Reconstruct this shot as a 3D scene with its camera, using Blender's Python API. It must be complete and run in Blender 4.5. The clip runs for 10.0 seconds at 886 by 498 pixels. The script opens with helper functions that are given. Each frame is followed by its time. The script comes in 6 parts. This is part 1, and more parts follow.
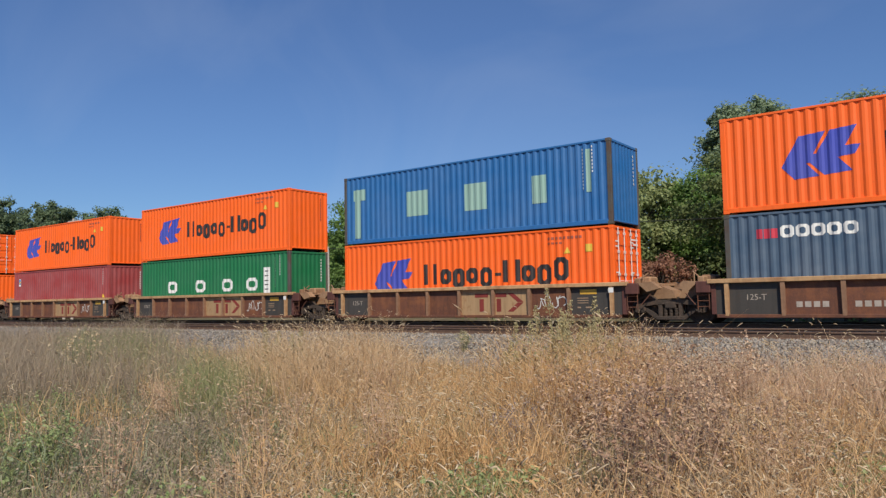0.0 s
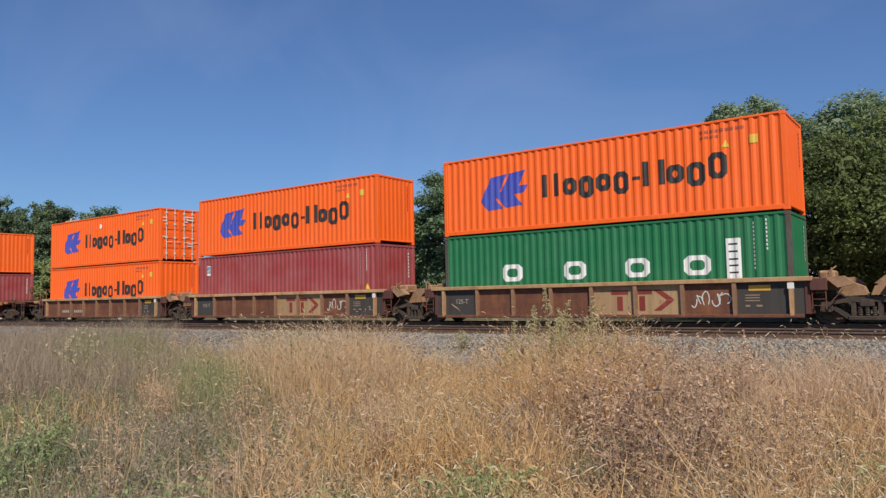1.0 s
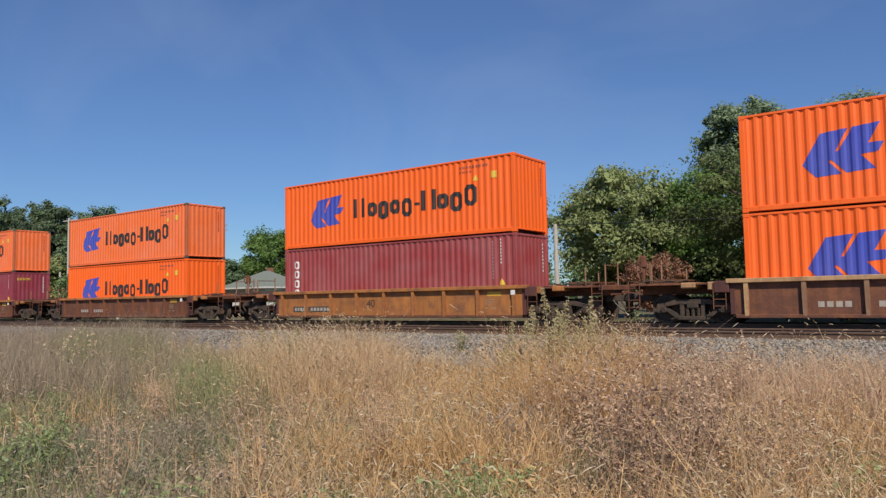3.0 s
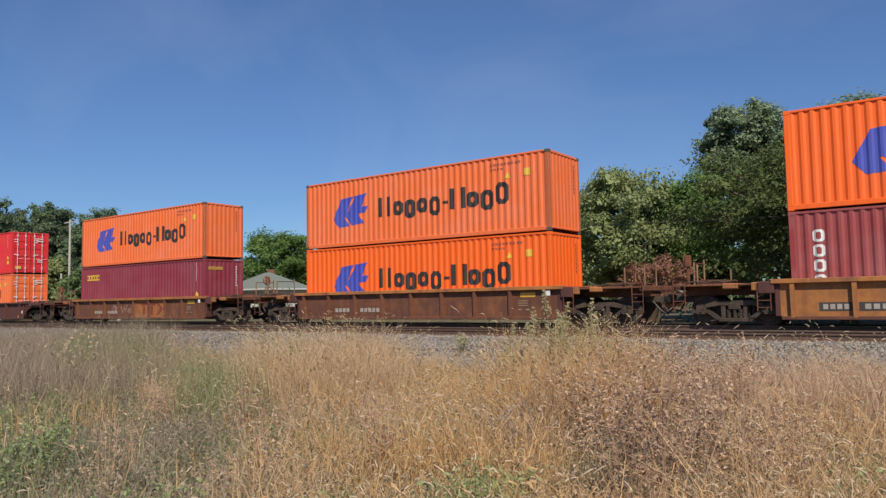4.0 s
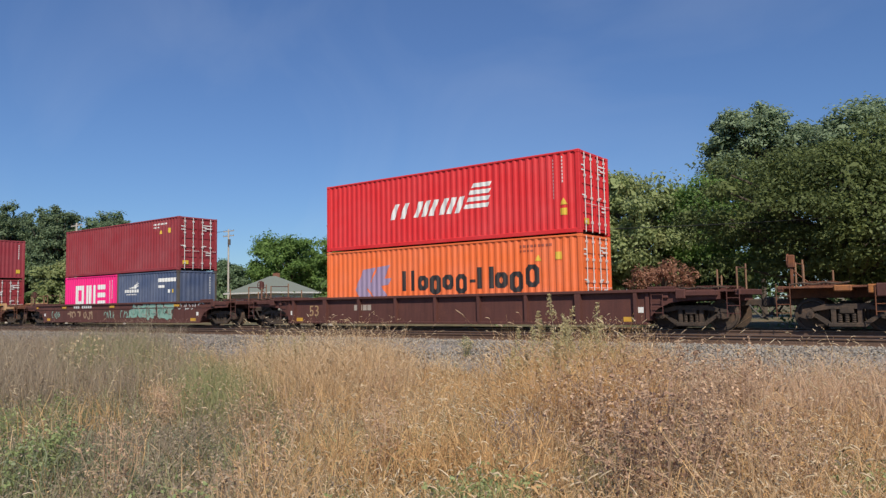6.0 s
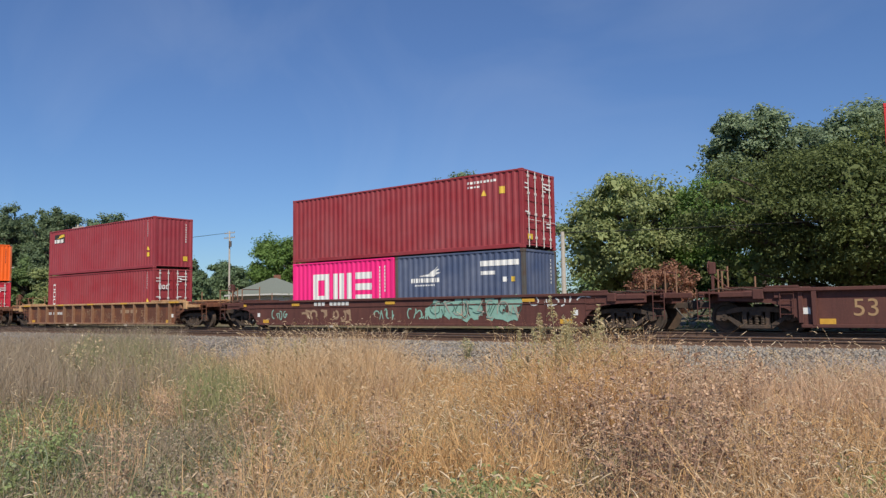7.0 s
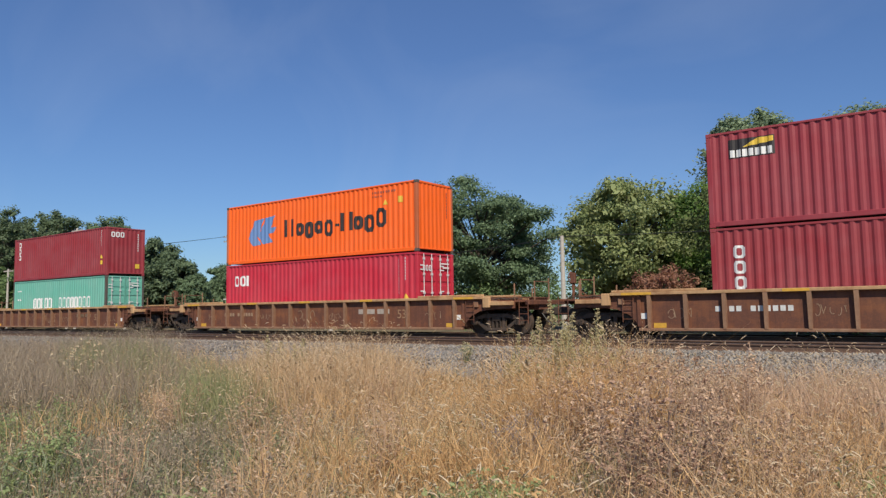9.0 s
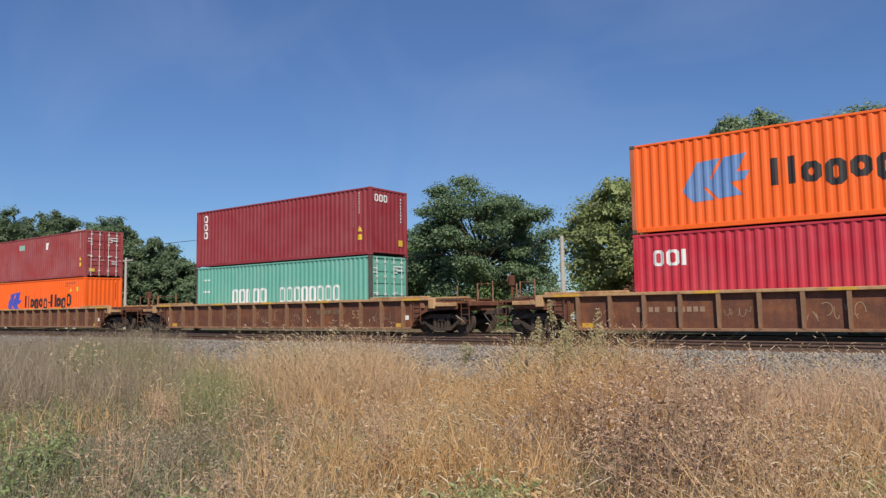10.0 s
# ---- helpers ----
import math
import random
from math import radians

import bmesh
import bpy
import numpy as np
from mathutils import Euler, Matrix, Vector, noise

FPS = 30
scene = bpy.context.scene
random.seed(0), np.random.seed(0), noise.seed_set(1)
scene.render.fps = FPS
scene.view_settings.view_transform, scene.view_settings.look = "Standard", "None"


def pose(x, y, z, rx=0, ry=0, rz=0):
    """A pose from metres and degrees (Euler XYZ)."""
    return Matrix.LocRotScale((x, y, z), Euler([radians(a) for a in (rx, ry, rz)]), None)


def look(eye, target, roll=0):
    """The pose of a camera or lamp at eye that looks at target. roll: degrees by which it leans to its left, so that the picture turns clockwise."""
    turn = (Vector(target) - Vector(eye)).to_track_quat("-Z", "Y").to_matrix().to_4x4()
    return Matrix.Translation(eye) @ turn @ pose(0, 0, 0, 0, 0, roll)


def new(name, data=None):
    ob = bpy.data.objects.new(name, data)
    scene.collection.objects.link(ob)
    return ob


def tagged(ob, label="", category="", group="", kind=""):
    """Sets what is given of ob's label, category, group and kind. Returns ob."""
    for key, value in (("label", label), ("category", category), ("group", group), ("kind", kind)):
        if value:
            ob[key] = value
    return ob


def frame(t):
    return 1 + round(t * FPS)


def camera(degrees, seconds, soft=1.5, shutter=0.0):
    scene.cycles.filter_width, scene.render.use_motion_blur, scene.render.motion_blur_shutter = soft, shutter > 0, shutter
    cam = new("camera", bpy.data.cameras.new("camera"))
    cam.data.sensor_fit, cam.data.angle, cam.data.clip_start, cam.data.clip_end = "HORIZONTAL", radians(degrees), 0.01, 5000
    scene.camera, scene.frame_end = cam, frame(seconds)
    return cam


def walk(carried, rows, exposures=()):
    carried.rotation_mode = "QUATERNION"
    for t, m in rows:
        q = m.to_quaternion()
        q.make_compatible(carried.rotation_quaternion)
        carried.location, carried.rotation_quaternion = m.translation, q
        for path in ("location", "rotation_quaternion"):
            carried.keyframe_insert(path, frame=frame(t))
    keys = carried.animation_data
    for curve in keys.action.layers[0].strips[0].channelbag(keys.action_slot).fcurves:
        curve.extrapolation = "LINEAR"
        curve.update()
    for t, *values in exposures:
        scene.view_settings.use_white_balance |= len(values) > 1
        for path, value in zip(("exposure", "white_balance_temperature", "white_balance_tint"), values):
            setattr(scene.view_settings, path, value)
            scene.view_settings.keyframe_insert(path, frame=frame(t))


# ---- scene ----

# x runs along the track (the train runs to +x), y away from the camera, z = 0 is the top of the rail
EYE = (0.0, 0.0, 0.95)


def aim(yaw, tilt, lean):
    return pose(*EYE, 90 + tilt, 0, yaw) @ pose(0, 0, 0, 0, 0, lean)


cam = camera(63.44, 10.0, soft=1.35)
walk(cam, [
    (0, aim(36.210, 3.911, -1.133)),
    (0.5, aim(36.157, 3.922, -1.135)),
    (1, aim(36.059, 3.902, -1.132)),
    (1.5, aim(35.961, 3.783, -1.125)),
    (2, aim(35.875, 3.838, -1.111)),
    (2.5, aim(35.889, 3.868, -1.097)),
    (4, aim(35.999, 4.035, -1.073)),
    (4.5, aim(36.020, 4.121, -1.044)),
    (5, aim(36.077, 4.195, -1.012)),
    (5.5, aim(36.273, 4.265, -0.975)),
    (7, aim(36.467, 4.505, -0.926)),
    (7.5, aim(36.477, 4.561, -0.887)),
    (8, aim(36.416, 4.616, -0.877)),
    (8.5, aim(36.486, 4.705, -0.871)),
    (9, aim(36.418, 4.806, -0.871)),
    (9.5, aim(36.369, 4.745, -0.868)),
    (10, aim(36.402, 4.806, -0.861)),
], exposures=[(0.0, -0.05), (5.0, -0.03), (7.5, 0.04), (10.0, 0.0)])

SPEED = 21.107          # metres a second
TRACK_Y = 23.52         # middle of the track
GROUND_Z = -0.62

# ---- light ----
SUN_EL, SUN_AZ = 46.0, 135.5   # azimuth clockwise from +y
world = bpy.data.worlds.new("sky")
scene.world = world
world.use_nodes = True
wn = world.node_tree.nodes
sky = wn.new("ShaderNodeTexSky")
sky.sky_type = "NISHITA"
sky.sun_disc = False
sky.sun_elevation = radians(SUN_EL)
sky.sun_rotation = radians(SUN_AZ)
sky.air_density, sky.dust_density, sky.ozone_density = 1.0, 0.05, 1.8
wn["Background"].inputs[1].default_value = 0.081
deep = wn.new("ShaderNodeMix")      # clear September sky: a deeper blue
deep.data_type, deep.blend_type = "RGBA", "MULTIPLY"
deep.inputs[0].default_value = 1.0
deep.inputs[7].default_value = (0.80, 0.985, 1.32, 1)
world.node_tree.links.new(sky.outputs[0], deep.inputs[6])
high = wn.new("ShaderNodeSeparateXYZ")      # the haze at the horizon is thin
world.node_tree.links.new(wn.new("ShaderNodeTexCoord").outputs["Generated"], high.inputs[0])
rise = wn.new("ShaderNodeValToRGB")
rise.color_ramp.elements[0].position, rise.color_ramp.elements[1].position = 0.0, 0.42
rise.color_ramp.elements[0].color, rise.color_ramp.elements[1].color = (0.66, 0.75, 0.79, 1), (1.0, 1.0, 1.0, 1)
world.node_tree.links.new(high.outputs[2], rise.inputs[0])
thin = wn.new("ShaderNodeMix")
thin.data_type, thin.blend_type = "RGBA", "MULTIPLY"
thin.inputs[0].default_value = 1.0
world.node_tree.links.new(deep.outputs[2], thin.inputs[6])
world.node_tree.links.new(rise.outputs[0], thin.inputs[7])
veil = wn.new("ShaderNodeTexNoise")         # faint streaks of high cirrus
veil.inputs["Scale"].default_value, veil.inputs["Detail"].default_value, veil.inputs["Distortion"].default_value = 2.2, 5.0, 0.6
stretch = wn.new("ShaderNodeMapping")
stretch.inputs["Rotation"].default_value = (0.2, 0.5, 0.7)
stretch.inputs["Scale"].default_value = (1.0, 2.6, 2.0)
world.node_tree.links.new(wn["Texture Coordinate"].outputs["Generated"], stretch.inputs[0])
world.node_tree.links.new(stretch.outputs[0], veil.inputs["Vector"])
wisp = wn.new("ShaderNodeValToRGB")
wisp.color_ramp.elements[0].position, wisp.color_ramp.elements[1].position = 0.48, 0.80
wisp.color_ramp.elements[0].color, wisp.color_ramp.elements[1].color = (0, 0, 0, 1), (0.08, 0.08, 0.08, 1)
world.node_tree.links.new(veil.outputs["Fac"], wisp.inputs[0])
white = wn.new("ShaderNodeMix")
white.data_type = "RGBA"
white.inputs[7].default_value = (9.0, 9.6, 10.6, 1)
world.node_tree.links.new(wisp.outputs[0], white.inputs[0])
world.node_tree.links.new(thin.outputs[2], white.inputs[6])
world.node_tree.links.new(white.outputs[2], wn["Background"].inputs[0])
sun_data = bpy.data.lights.new("sun", "SUN")
sun_data.energy, sun_data.angle, sun_data.color = 5.0, radians(0.53), (1.0, 0.915, 0.765)
sun = new("sun", sun_data)
sun_way = Vector((math.sin(radians(SUN_AZ)) * math.cos(radians(SUN_EL)), math.cos(radians(SUN_AZ)) * math.cos(radians(SUN_EL)), math.sin(radians(SUN_EL))))
sun.matrix_world = look(sun_way * 60, (0, 0, 0))


# ---- materials ----
class Nodes:
    def __init__(self, name):
        self.m = bpy.data.materials.new(name)
        self.m.use_nodes = True
        self.t = self.m.node_tree
        self.b = self.t.nodes["Principled BSDF"]
        self.co = self.t.nodes.new("ShaderNodeTexCoord").outputs["Object"]

    def put(self, a, b):
        self.t.links.new(a, b)

    def mapped(self, scale, at=None):
        n = self.t.nodes.new("ShaderNodeMapping")
        n.inputs["Scale"].default_value = scale
        self.put(at or self.co, n.inputs[0])
        return n.outputs[0]

    def noise(self, scale, detail=4.0, rough=0.6, at=None):
        n = self.t.nodes.new("ShaderNodeTexNoise")
        n.inputs["Scale"].default_value, n.inputs["Detail"].default_value, n.inputs["Roughness"].default_value = scale, detail, rough
        self.put(at or self.co, n.inputs["Vector"])
        return n.outputs["Fac"]

    def ramp(self, fac, a, b, ca=(0, 0, 0), cb=(1, 1, 1)):
        n = self.t.nodes.new("ShaderNodeValToRGB")
        n.color_ramp.elements[0].position, n.color_ramp.elements[1].position = a, b
        n.color_ramp.elements[0].color, n.color_ramp.elements[1].color = (*ca, 1), (*cb, 1)
        self.put(fac, n.inputs[0])
        return n.outputs[0]

    def mix(self, fac, a, b, mode="MIX"):
        n = self.t.nodes.new("ShaderNodeMix")
        n.data_type, n.blend_type = "RGBA", mode
        for v, i in ((fac, 0), (a, 6), (b, 7)):
            if isinstance(v, (int, float)):
                n.inputs[i].default_value = v
            elif isinstance(v, tuple):
                n.inputs[i].default_value = (*v, 1)
            else:
                self.put(v, n.inputs[i])
        return n.outputs[2]

    def math(self, op, a, b):
        n = self.t.nodes.new("ShaderNodeMath")
        n.operation = op
        for v, i in ((a, 0), (b, 1)):
            if isinstance(v, (int, float)):
                n.inputs[i].default_value = v
            else:
                self.put(v, n.inputs[i])
        return n.outputs[0]

    def chance(self):
        return self.t.nodes.new("ShaderNodeObjectInfo").outputs["Random"]

    def island(self):
        return self.t.nodes.new("ShaderNodeNewGeometry").outputs["Random Per Island"]

    def bump(self, fac, strength, distance=0.02):
        n = self.t.nodes.new("ShaderNodeBump")
        n.inputs["Strength"].default_value, n.inputs["Distance"].default_value = strength, distance
        self.put(fac, n.inputs["Height"])
        self.put(n.outputs[0], self.b.inputs["Normal"])

    def done(self, colour, rough, metal=0.0):
        for v, i in ((colour, "Base Color"), (rough, "Roughness"), (metal, "Metallic")):
            if isinstance(v, (int, float)):
                self.b.inputs[i].default_value = v
            elif isinstance(v, tuple):
                self.b.inputs[i].default_value = (*v, 1)
            else:
                self.put(v, self.b.inputs[i])
        return self.m


def scaled(c, k):
    return tuple(min(1.0, v * k) for v in c)


def paint(name, colour, fade=0.25, grime=0.35, rust=0.5, rough=0.5):
    """Weathered container paint: faded patches, rain streaks, rust specks."""
    n = Nodes(name)
    pale = tuple(v + (0.55 - v) * 0.35 for v in colour)
    c = n.mix(n.math("MULTIPLY", n.ramp(n.noise(0.7, 3), 0.35, 0.75), fade), colour, pale)
    streak = n.ramp(n.noise(1.0, 5, 0.65, n.mapped((7, 7, 0.35))), 0.5, 0.8)
    c = n.mix(n.math("MULTIPLY", streak, grime), c, scaled(colour, 0.42))
    spots = n.ramp(n.noise(9, 6, 0.7), 0.66, 0.72)
    c = n.mix(n.math("MULTIPLY", spots, rust), c, (0.10, 0.035, 0.015))
    n.bump(n.noise(3.0, 4), 0.15, 0.03)
    return n.done(c, n.ramp(n.noise(2.5, 3), 0.3, 0.8, (rough,) * 3, (min(1, rough + 0.25),) * 3))


def rusty(name, colour, rust_colour, amount=0.5, rough=0.75):
    n = Nodes(name)
    patch = n.ramp(n.noise(1.7, 6, 0.7), 0.62 - 0.3 * amount, 0.78 - 0.2 * amount)
    c = n.mix(patch, colour, rust_colour)
    streak = n.ramp(n.noise(1.0, 5, 0.7, n.mapped((6, 6, 0.5))), 0.45, 0.75)
    c = n.mix(n.math("MULTIPLY", streak, 0.55), c, scaled(colour, 0.35))
    c = n.mix(n.math("MULTIPLY", n.ramp(n.noise(25, 4), 0.5, 0.8), 0.3), c, scaled(rust_colour, 1.6))
    c = n.mix(n.math("MULTIPLY", n.chance(), 0.35), c, scaled(colour, 0.5))
    n.bump(n.noise(14, 5, 0.7), 0.3, 0.02)
    return n.done(c, rough)


def plain(name, colour, rough=0.6, metal=0.0, wear=0.3):
    n = Nodes(name)
    c = n.mix(n.math("MULTIPLY", n.ramp(n.noise(6, 6, 0.7), 0.45, 0.75), wear), colour, scaled(colour, 0.45))
    return n.done(c, rough, metal)


def leafy(name, dark, light, dry=None, trans=0.42):
    n = Nodes(name)
    c = n.mix(n.island(), dark, light)
    c = n.mix(n.math("MULTIPLY", n.ramp(n.noise(0.35, 3), 0.4, 0.7), 0.5), c, scaled(light, 1.25))
    if dry:
        c = n.mix(n.math("MULTIPLY", n.ramp(n.noise(0.8, 3), 0.5, 0.7), 0.6), c, dry)
    n.done(c, 0.6)
    n.b.inputs["Specular IOR Level"].default_value = 0.3
    tr = n.t.nodes.new("ShaderNodeBsdfTranslucent")
    n.put(c, tr.inputs[0])
    mx = n.t.nodes.new("ShaderNodeMixShader")
    mx.inputs[0].default_value = trans
    n.put(n.b.outputs[0], mx.inputs[1])
    n.put(tr.outputs[0], mx.inputs[2])
    n.put(mx.outputs[0], n.t.nodes["Material Output"].inputs[0])
    return n.m


ORANGE = paint("orange_paint", (0.92, 0.130, 0.006), 0.08, 0.34, 0.45)
SALMON = paint("faded_orange_paint", (0.82, 0.155, 0.032), 0.28, 0.36, 0.6)
BLUE = paint("blue_paint", (0.014, 0.128, 0.36), 0.18, 0.35, 0.4)
GREEN = paint("green_paint", (0.006, 0.150, 0.052), 0.12, 0.3, 0.3)
MAROON = paint("maroon_paint", (0.30, 0.040, 0.040), 0.35, 0.3, 0.35)
BRICK = paint("brick_red_paint", (0.265, 0.023, 0.031), 0.2, 0.3, 0.35)
BEET = paint("beet_red_paint", (0.275, 0.028, 0.040), 0.15, 0.35, 0.35)
WINE = paint("wine_paint", (0.235, 0.024, 0.042), 0.2, 0.3, 0.35)
RED = paint("red_paint", (0.66, 0.018, 0.022), 0.15, 0.25, 0.3)
PINK = paint("magenta_paint", (0.83, 0.012, 0.20), 0.1, 0.2, 0.2)
NAVY = paint("navy_paint", (0.055, 0.080, 0.155), 0.5, 0.35, 0.5)
SLATE = paint("slate_blue_paint", (0.045, 0.088, 0.15), 0.4, 0.35, 0.4)
CRIMSON = paint("crimson_paint", (0.50, 0.017, 0.040), 0.2, 0.3, 0.3)
TEAL = paint("teal_paint", (0.13, 0.40, 0.31), 0.4, 0.35, 0.4)
DULL_PRINT = paint("dull_print", (0.34, 0.06, 0.02), 0.3, 0.3, 0.3)
WORN_POST = paint("worn_orange_post", (0.46, 0.105, 0.028), 0.3, 0.5, 0.8)
GREY_STEEL = rusty("grey_corner_steel", (0.10, 0.095, 0.085), (0.10, 0.04, 0.02), 0.5)
MARK_BLUE = paint("mark_blue", (0.045, 0.065, 0.42), 0.2, 0.3, 0.2)
MARK_PALE_BLUE = paint("mark_faded_blue", (0.10, 0.22, 0.48), 0.5, 0.3, 0.2)
MARK_FADED = paint("mark_bleached_lilac", (0.30, 0.22, 0.36), 0.4, 0.3, 0.2)
MARK_BLACK = paint("mark_black", (0.022, 0.018, 0.018), 0.1, 0.2, 0.1)
MARK_WHITE = paint("mark_white", (0.72, 0.72, 0.70), 0.1, 0.25, 0.15)
MARK_YELLOW = paint("mark_yellow", (0.68, 0.45, 0.04), 0.2, 0.2, 0.2)
MARK_PATCH = paint("pale_patch", (0.25, 0.41, 0.36), 0.3, 0.35, 0.2)
MARK_RED = paint("mark_red", (0.55, 0.03, 0.06), 0.2, 0.2, 0.2)
ROD = plain("galvanised_rod", (0.66, 0.65, 0.63), 0.5, 0.1)
CAR_BROWN = rusty("car_brown", (0.138, 0.053, 0.032), (0.26, 0.095, 0.038), 0.55)
CAR_DARK = rusty("car_dark_brown", (0.105, 0.037, 0.030), (0.14, 0.05, 0.035), 0.35)
CAR_TAN = rusty("car_tan_chord", (0.54, 0.33, 0.165), (0.30, 0.135, 0.06), 0.5)
POST_TAN = rusty("car_tan_post", (0.30, 0.17, 0.10), (0.20, 0.085, 0.045), 0.5)
MARK_OXIDE = rusty("oxide_red", (0.24, 0.032, 0.026), (0.30, 0.10, 0.06), 0.2)
CAR_PANEL = rusty("car_tan_panel", (0.42, 0.27, 0.14), (0.24, 0.11, 0.05), 0.2)
CAR_ORANGE = rusty("car_orange_chord", (0.46, 0.175, 0.045), (0.22, 0.09, 0.045), 0.6)
CAR_GREY = rusty("car_grey_panel", (0.055, 0.05, 0.046), (0.08, 0.05, 0.035), 0.3)
CAR_SAND = rusty("car_sand_castings", (0.36, 0.215, 0.12), (0.18, 0.08, 0.04), 0.45)
IRON = rusty("truck_iron", (0.055, 0.040, 0.031), (0.15, 0.09, 0.058), 0.5, 0.85)
TREAD = plain("worn_wheel_tread", (0.32, 0.29, 0.26), 0.35, 0.8)
RAIL = rusty("rail_steel", (0.13, 0.075, 0.05), (0.10, 0.055, 0.035), 0.5, 0.7)
RAIL_TOP = plain("rail_head_steel", (0.45, 0.43, 0.41), 0.3, 0.9)
CAR_AMBER = plain("worn_amber_plate", (0.62, 0.35, 0.045), 0.6, 0, 0.55)
GRAFFITI_TEAL = plain("graffiti_teal", (0.24, 0.42, 0.35), 0.6, 0, 0.4)
GRAFFITI_WHITE = plain("graffiti_white", (0.62, 0.62, 0.60), 0.6, 0, 0.4)
GRAFFITI_DARK = plain("graffiti_dark", (0.05, 0.12, 0.10), 0.7, 0, 0.5)
GRAFFITI_PALE = plain("worn_white_print", (0.40, 0.34, 0.29), 0.7, 0, 0.6)
GRAFFITI_TAN = plain("graffiti_tan", (0.33, 0.22, 0.14), 0.6, 0, 0.4)

# ---- mesh helpers ----
def box(bm, x0, x1, y0, y1, z0, z1, bevel=0.0):
    v = [bm.verts.new((x, y, z)) for x in (x0, x1) for y in (y0, y1) for z in (z0, z1)]
    fs = [bm.faces.new([v[i] for i in f]) for f in ((0, 1, 3, 2), (4, 6, 7, 5), (0, 4, 5, 1), (2, 3, 7, 6), (0, 2, 6, 4), (1, 5, 7, 3))]
    if bevel:
        es = list({e for f in fs for e in f.edges})
        bmesh.ops.bevel(bm, geom=es, offset=bevel, segments=1, affect="EDGES")


def slab(bm, outline, y0, y1):
    """An upright plate with an outline of (x, z), from y0 to y1."""
    a = [bm.verts.new((x, y0, z)) for x, z in outline]
    b = [bm.verts.new((x, y1, z)) for x, z in outline]
    bm.faces.new(a)
    bm.faces.new(b[::-1])
    for i in range(len(a)):
        bm.faces.new((a[i], b[i], b[(i + 1) % len(b)], a[(i + 1) % len(a)]))
    bmesh.ops.recalc_face_normals(bm, faces=bm.faces)


def rod(bm, p, q, r, n=8, r2=None):
    p, q = Vector(p), Vector(q)
    d = (q - p).normalized()
    u = d.orthogonal().normalized()
    w = d.cross(u)
    rings = []
    for c, rr in ((p, r), (q, r if r2 is None else r2)):
        rings.append([bm.verts.new(c + (u * math.cos(2 * math.pi * i / n) + w * math.sin(2 * math.pi * i / n)) * rr) for i in range(n)])
    for i in range(n):
        j = (i + 1) % n
        bm.faces.new((rings[0][i], rings[0][j], rings[1][j], rings[1][i]))
    bm.faces.new(rings[0][::-1])
    bm.faces.new(rings[1])


def turned(bm, profile, n=24):
    """A body turned round the y axis; profile of (y, radius)."""
    rings = [[bm.verts.new((r * math.cos(2 * math.pi * i / n), y, r * math.sin(2 * math.pi * i / n))) for i in range(n)] for y, r in profile]
    for a, b in zip(rings, rings[1:]):
        for i in range(n):
            j = (i + 1) % n
            bm.faces.new((a[i], b[i], b[j], a[j]))
    bm.faces.new(rings[0])
    bm.faces.new(rings[-1][::-1])
    bmesh.ops.recalc_face_normals(bm, faces=bm.faces)


MESHES = {}


def mesh_of(key, build, material):
    """The mesh that build(bm) makes, once for each key and material."""
    k = (key, material.name)
    if k not in MESHES:
        bm = bmesh.new()
        build(bm)
        me = bpy.data.meshes.new(key if isinstance(key, str) else key[0])
        bm.to_mesh(me)
        bm.free()
        me.materials.append(material)
        MESHES[k] = me
    return MESHES[k]


def part(name, key, build, material, parent, at=(0, 0, 0), label="", turn=None):
    ob = new(name, mesh_of(key, build, material))
    ob.parent = parent
    ob.matrix_basis = turn if turn is not None else Matrix.Translation(at)
    return tagged(ob, label)


def fast_mesh(name, verts, faces, material):
    """Mesh from arrays: verts (n, 3), faces (m, 3 or 4)."""
    me = bpy.data.meshes.new(name)
    verts, faces = np.asarray(verts, np.float32), np.asarray(faces, np.int32)
    k = faces.shape[1]
    me.vertices.add(len(verts))
    me.vertices.foreach_set("co", verts.ravel())
    me.loops.add(faces.size)
    me.loops.foreach_set("vertex_index", faces.ravel())
    me.polygons.add(len(faces))
    me.polygons.foreach_set("loop_start", np.arange(0, faces.size, k, dtype=np.int32))
    me.update(calc_edges=True)
    me.materials.append(material)
    return me


# ---- containers ----
WIDTH, HIGH, STD = 2.438, 2.896, 2.591
PITCH = 0.278


def corrugation(length):
    """Breaks (x, depth) of a corrugated wall of that length, middle at 0."""
    n = round(length / PITCH)
    p = length / n
    out = []
    for i in range(n):
        x = -length / 2 + i * p
        out += [(x, 0.0), (x + 0.26 * p, 0.0), (x + 0.5 * p, 0.036), (x + 0.76 * p, 0.036)]
    return out + [(length / 2, 0.0)]


def corrugated(bm, length, z0, z1, deep=1.0):
    """Corrugated wall, outside to -y."""
    br = [(x, d * deep) for x, d in corrugation(length)]
    cols = [[bm.verts.new((x, d, z)) for z in (z0, z1)] for x, d in br]
    for a, b in zip(cols, cols[1:]):
        bm.faces.new((a[0], b[0], b[1], a[1]))


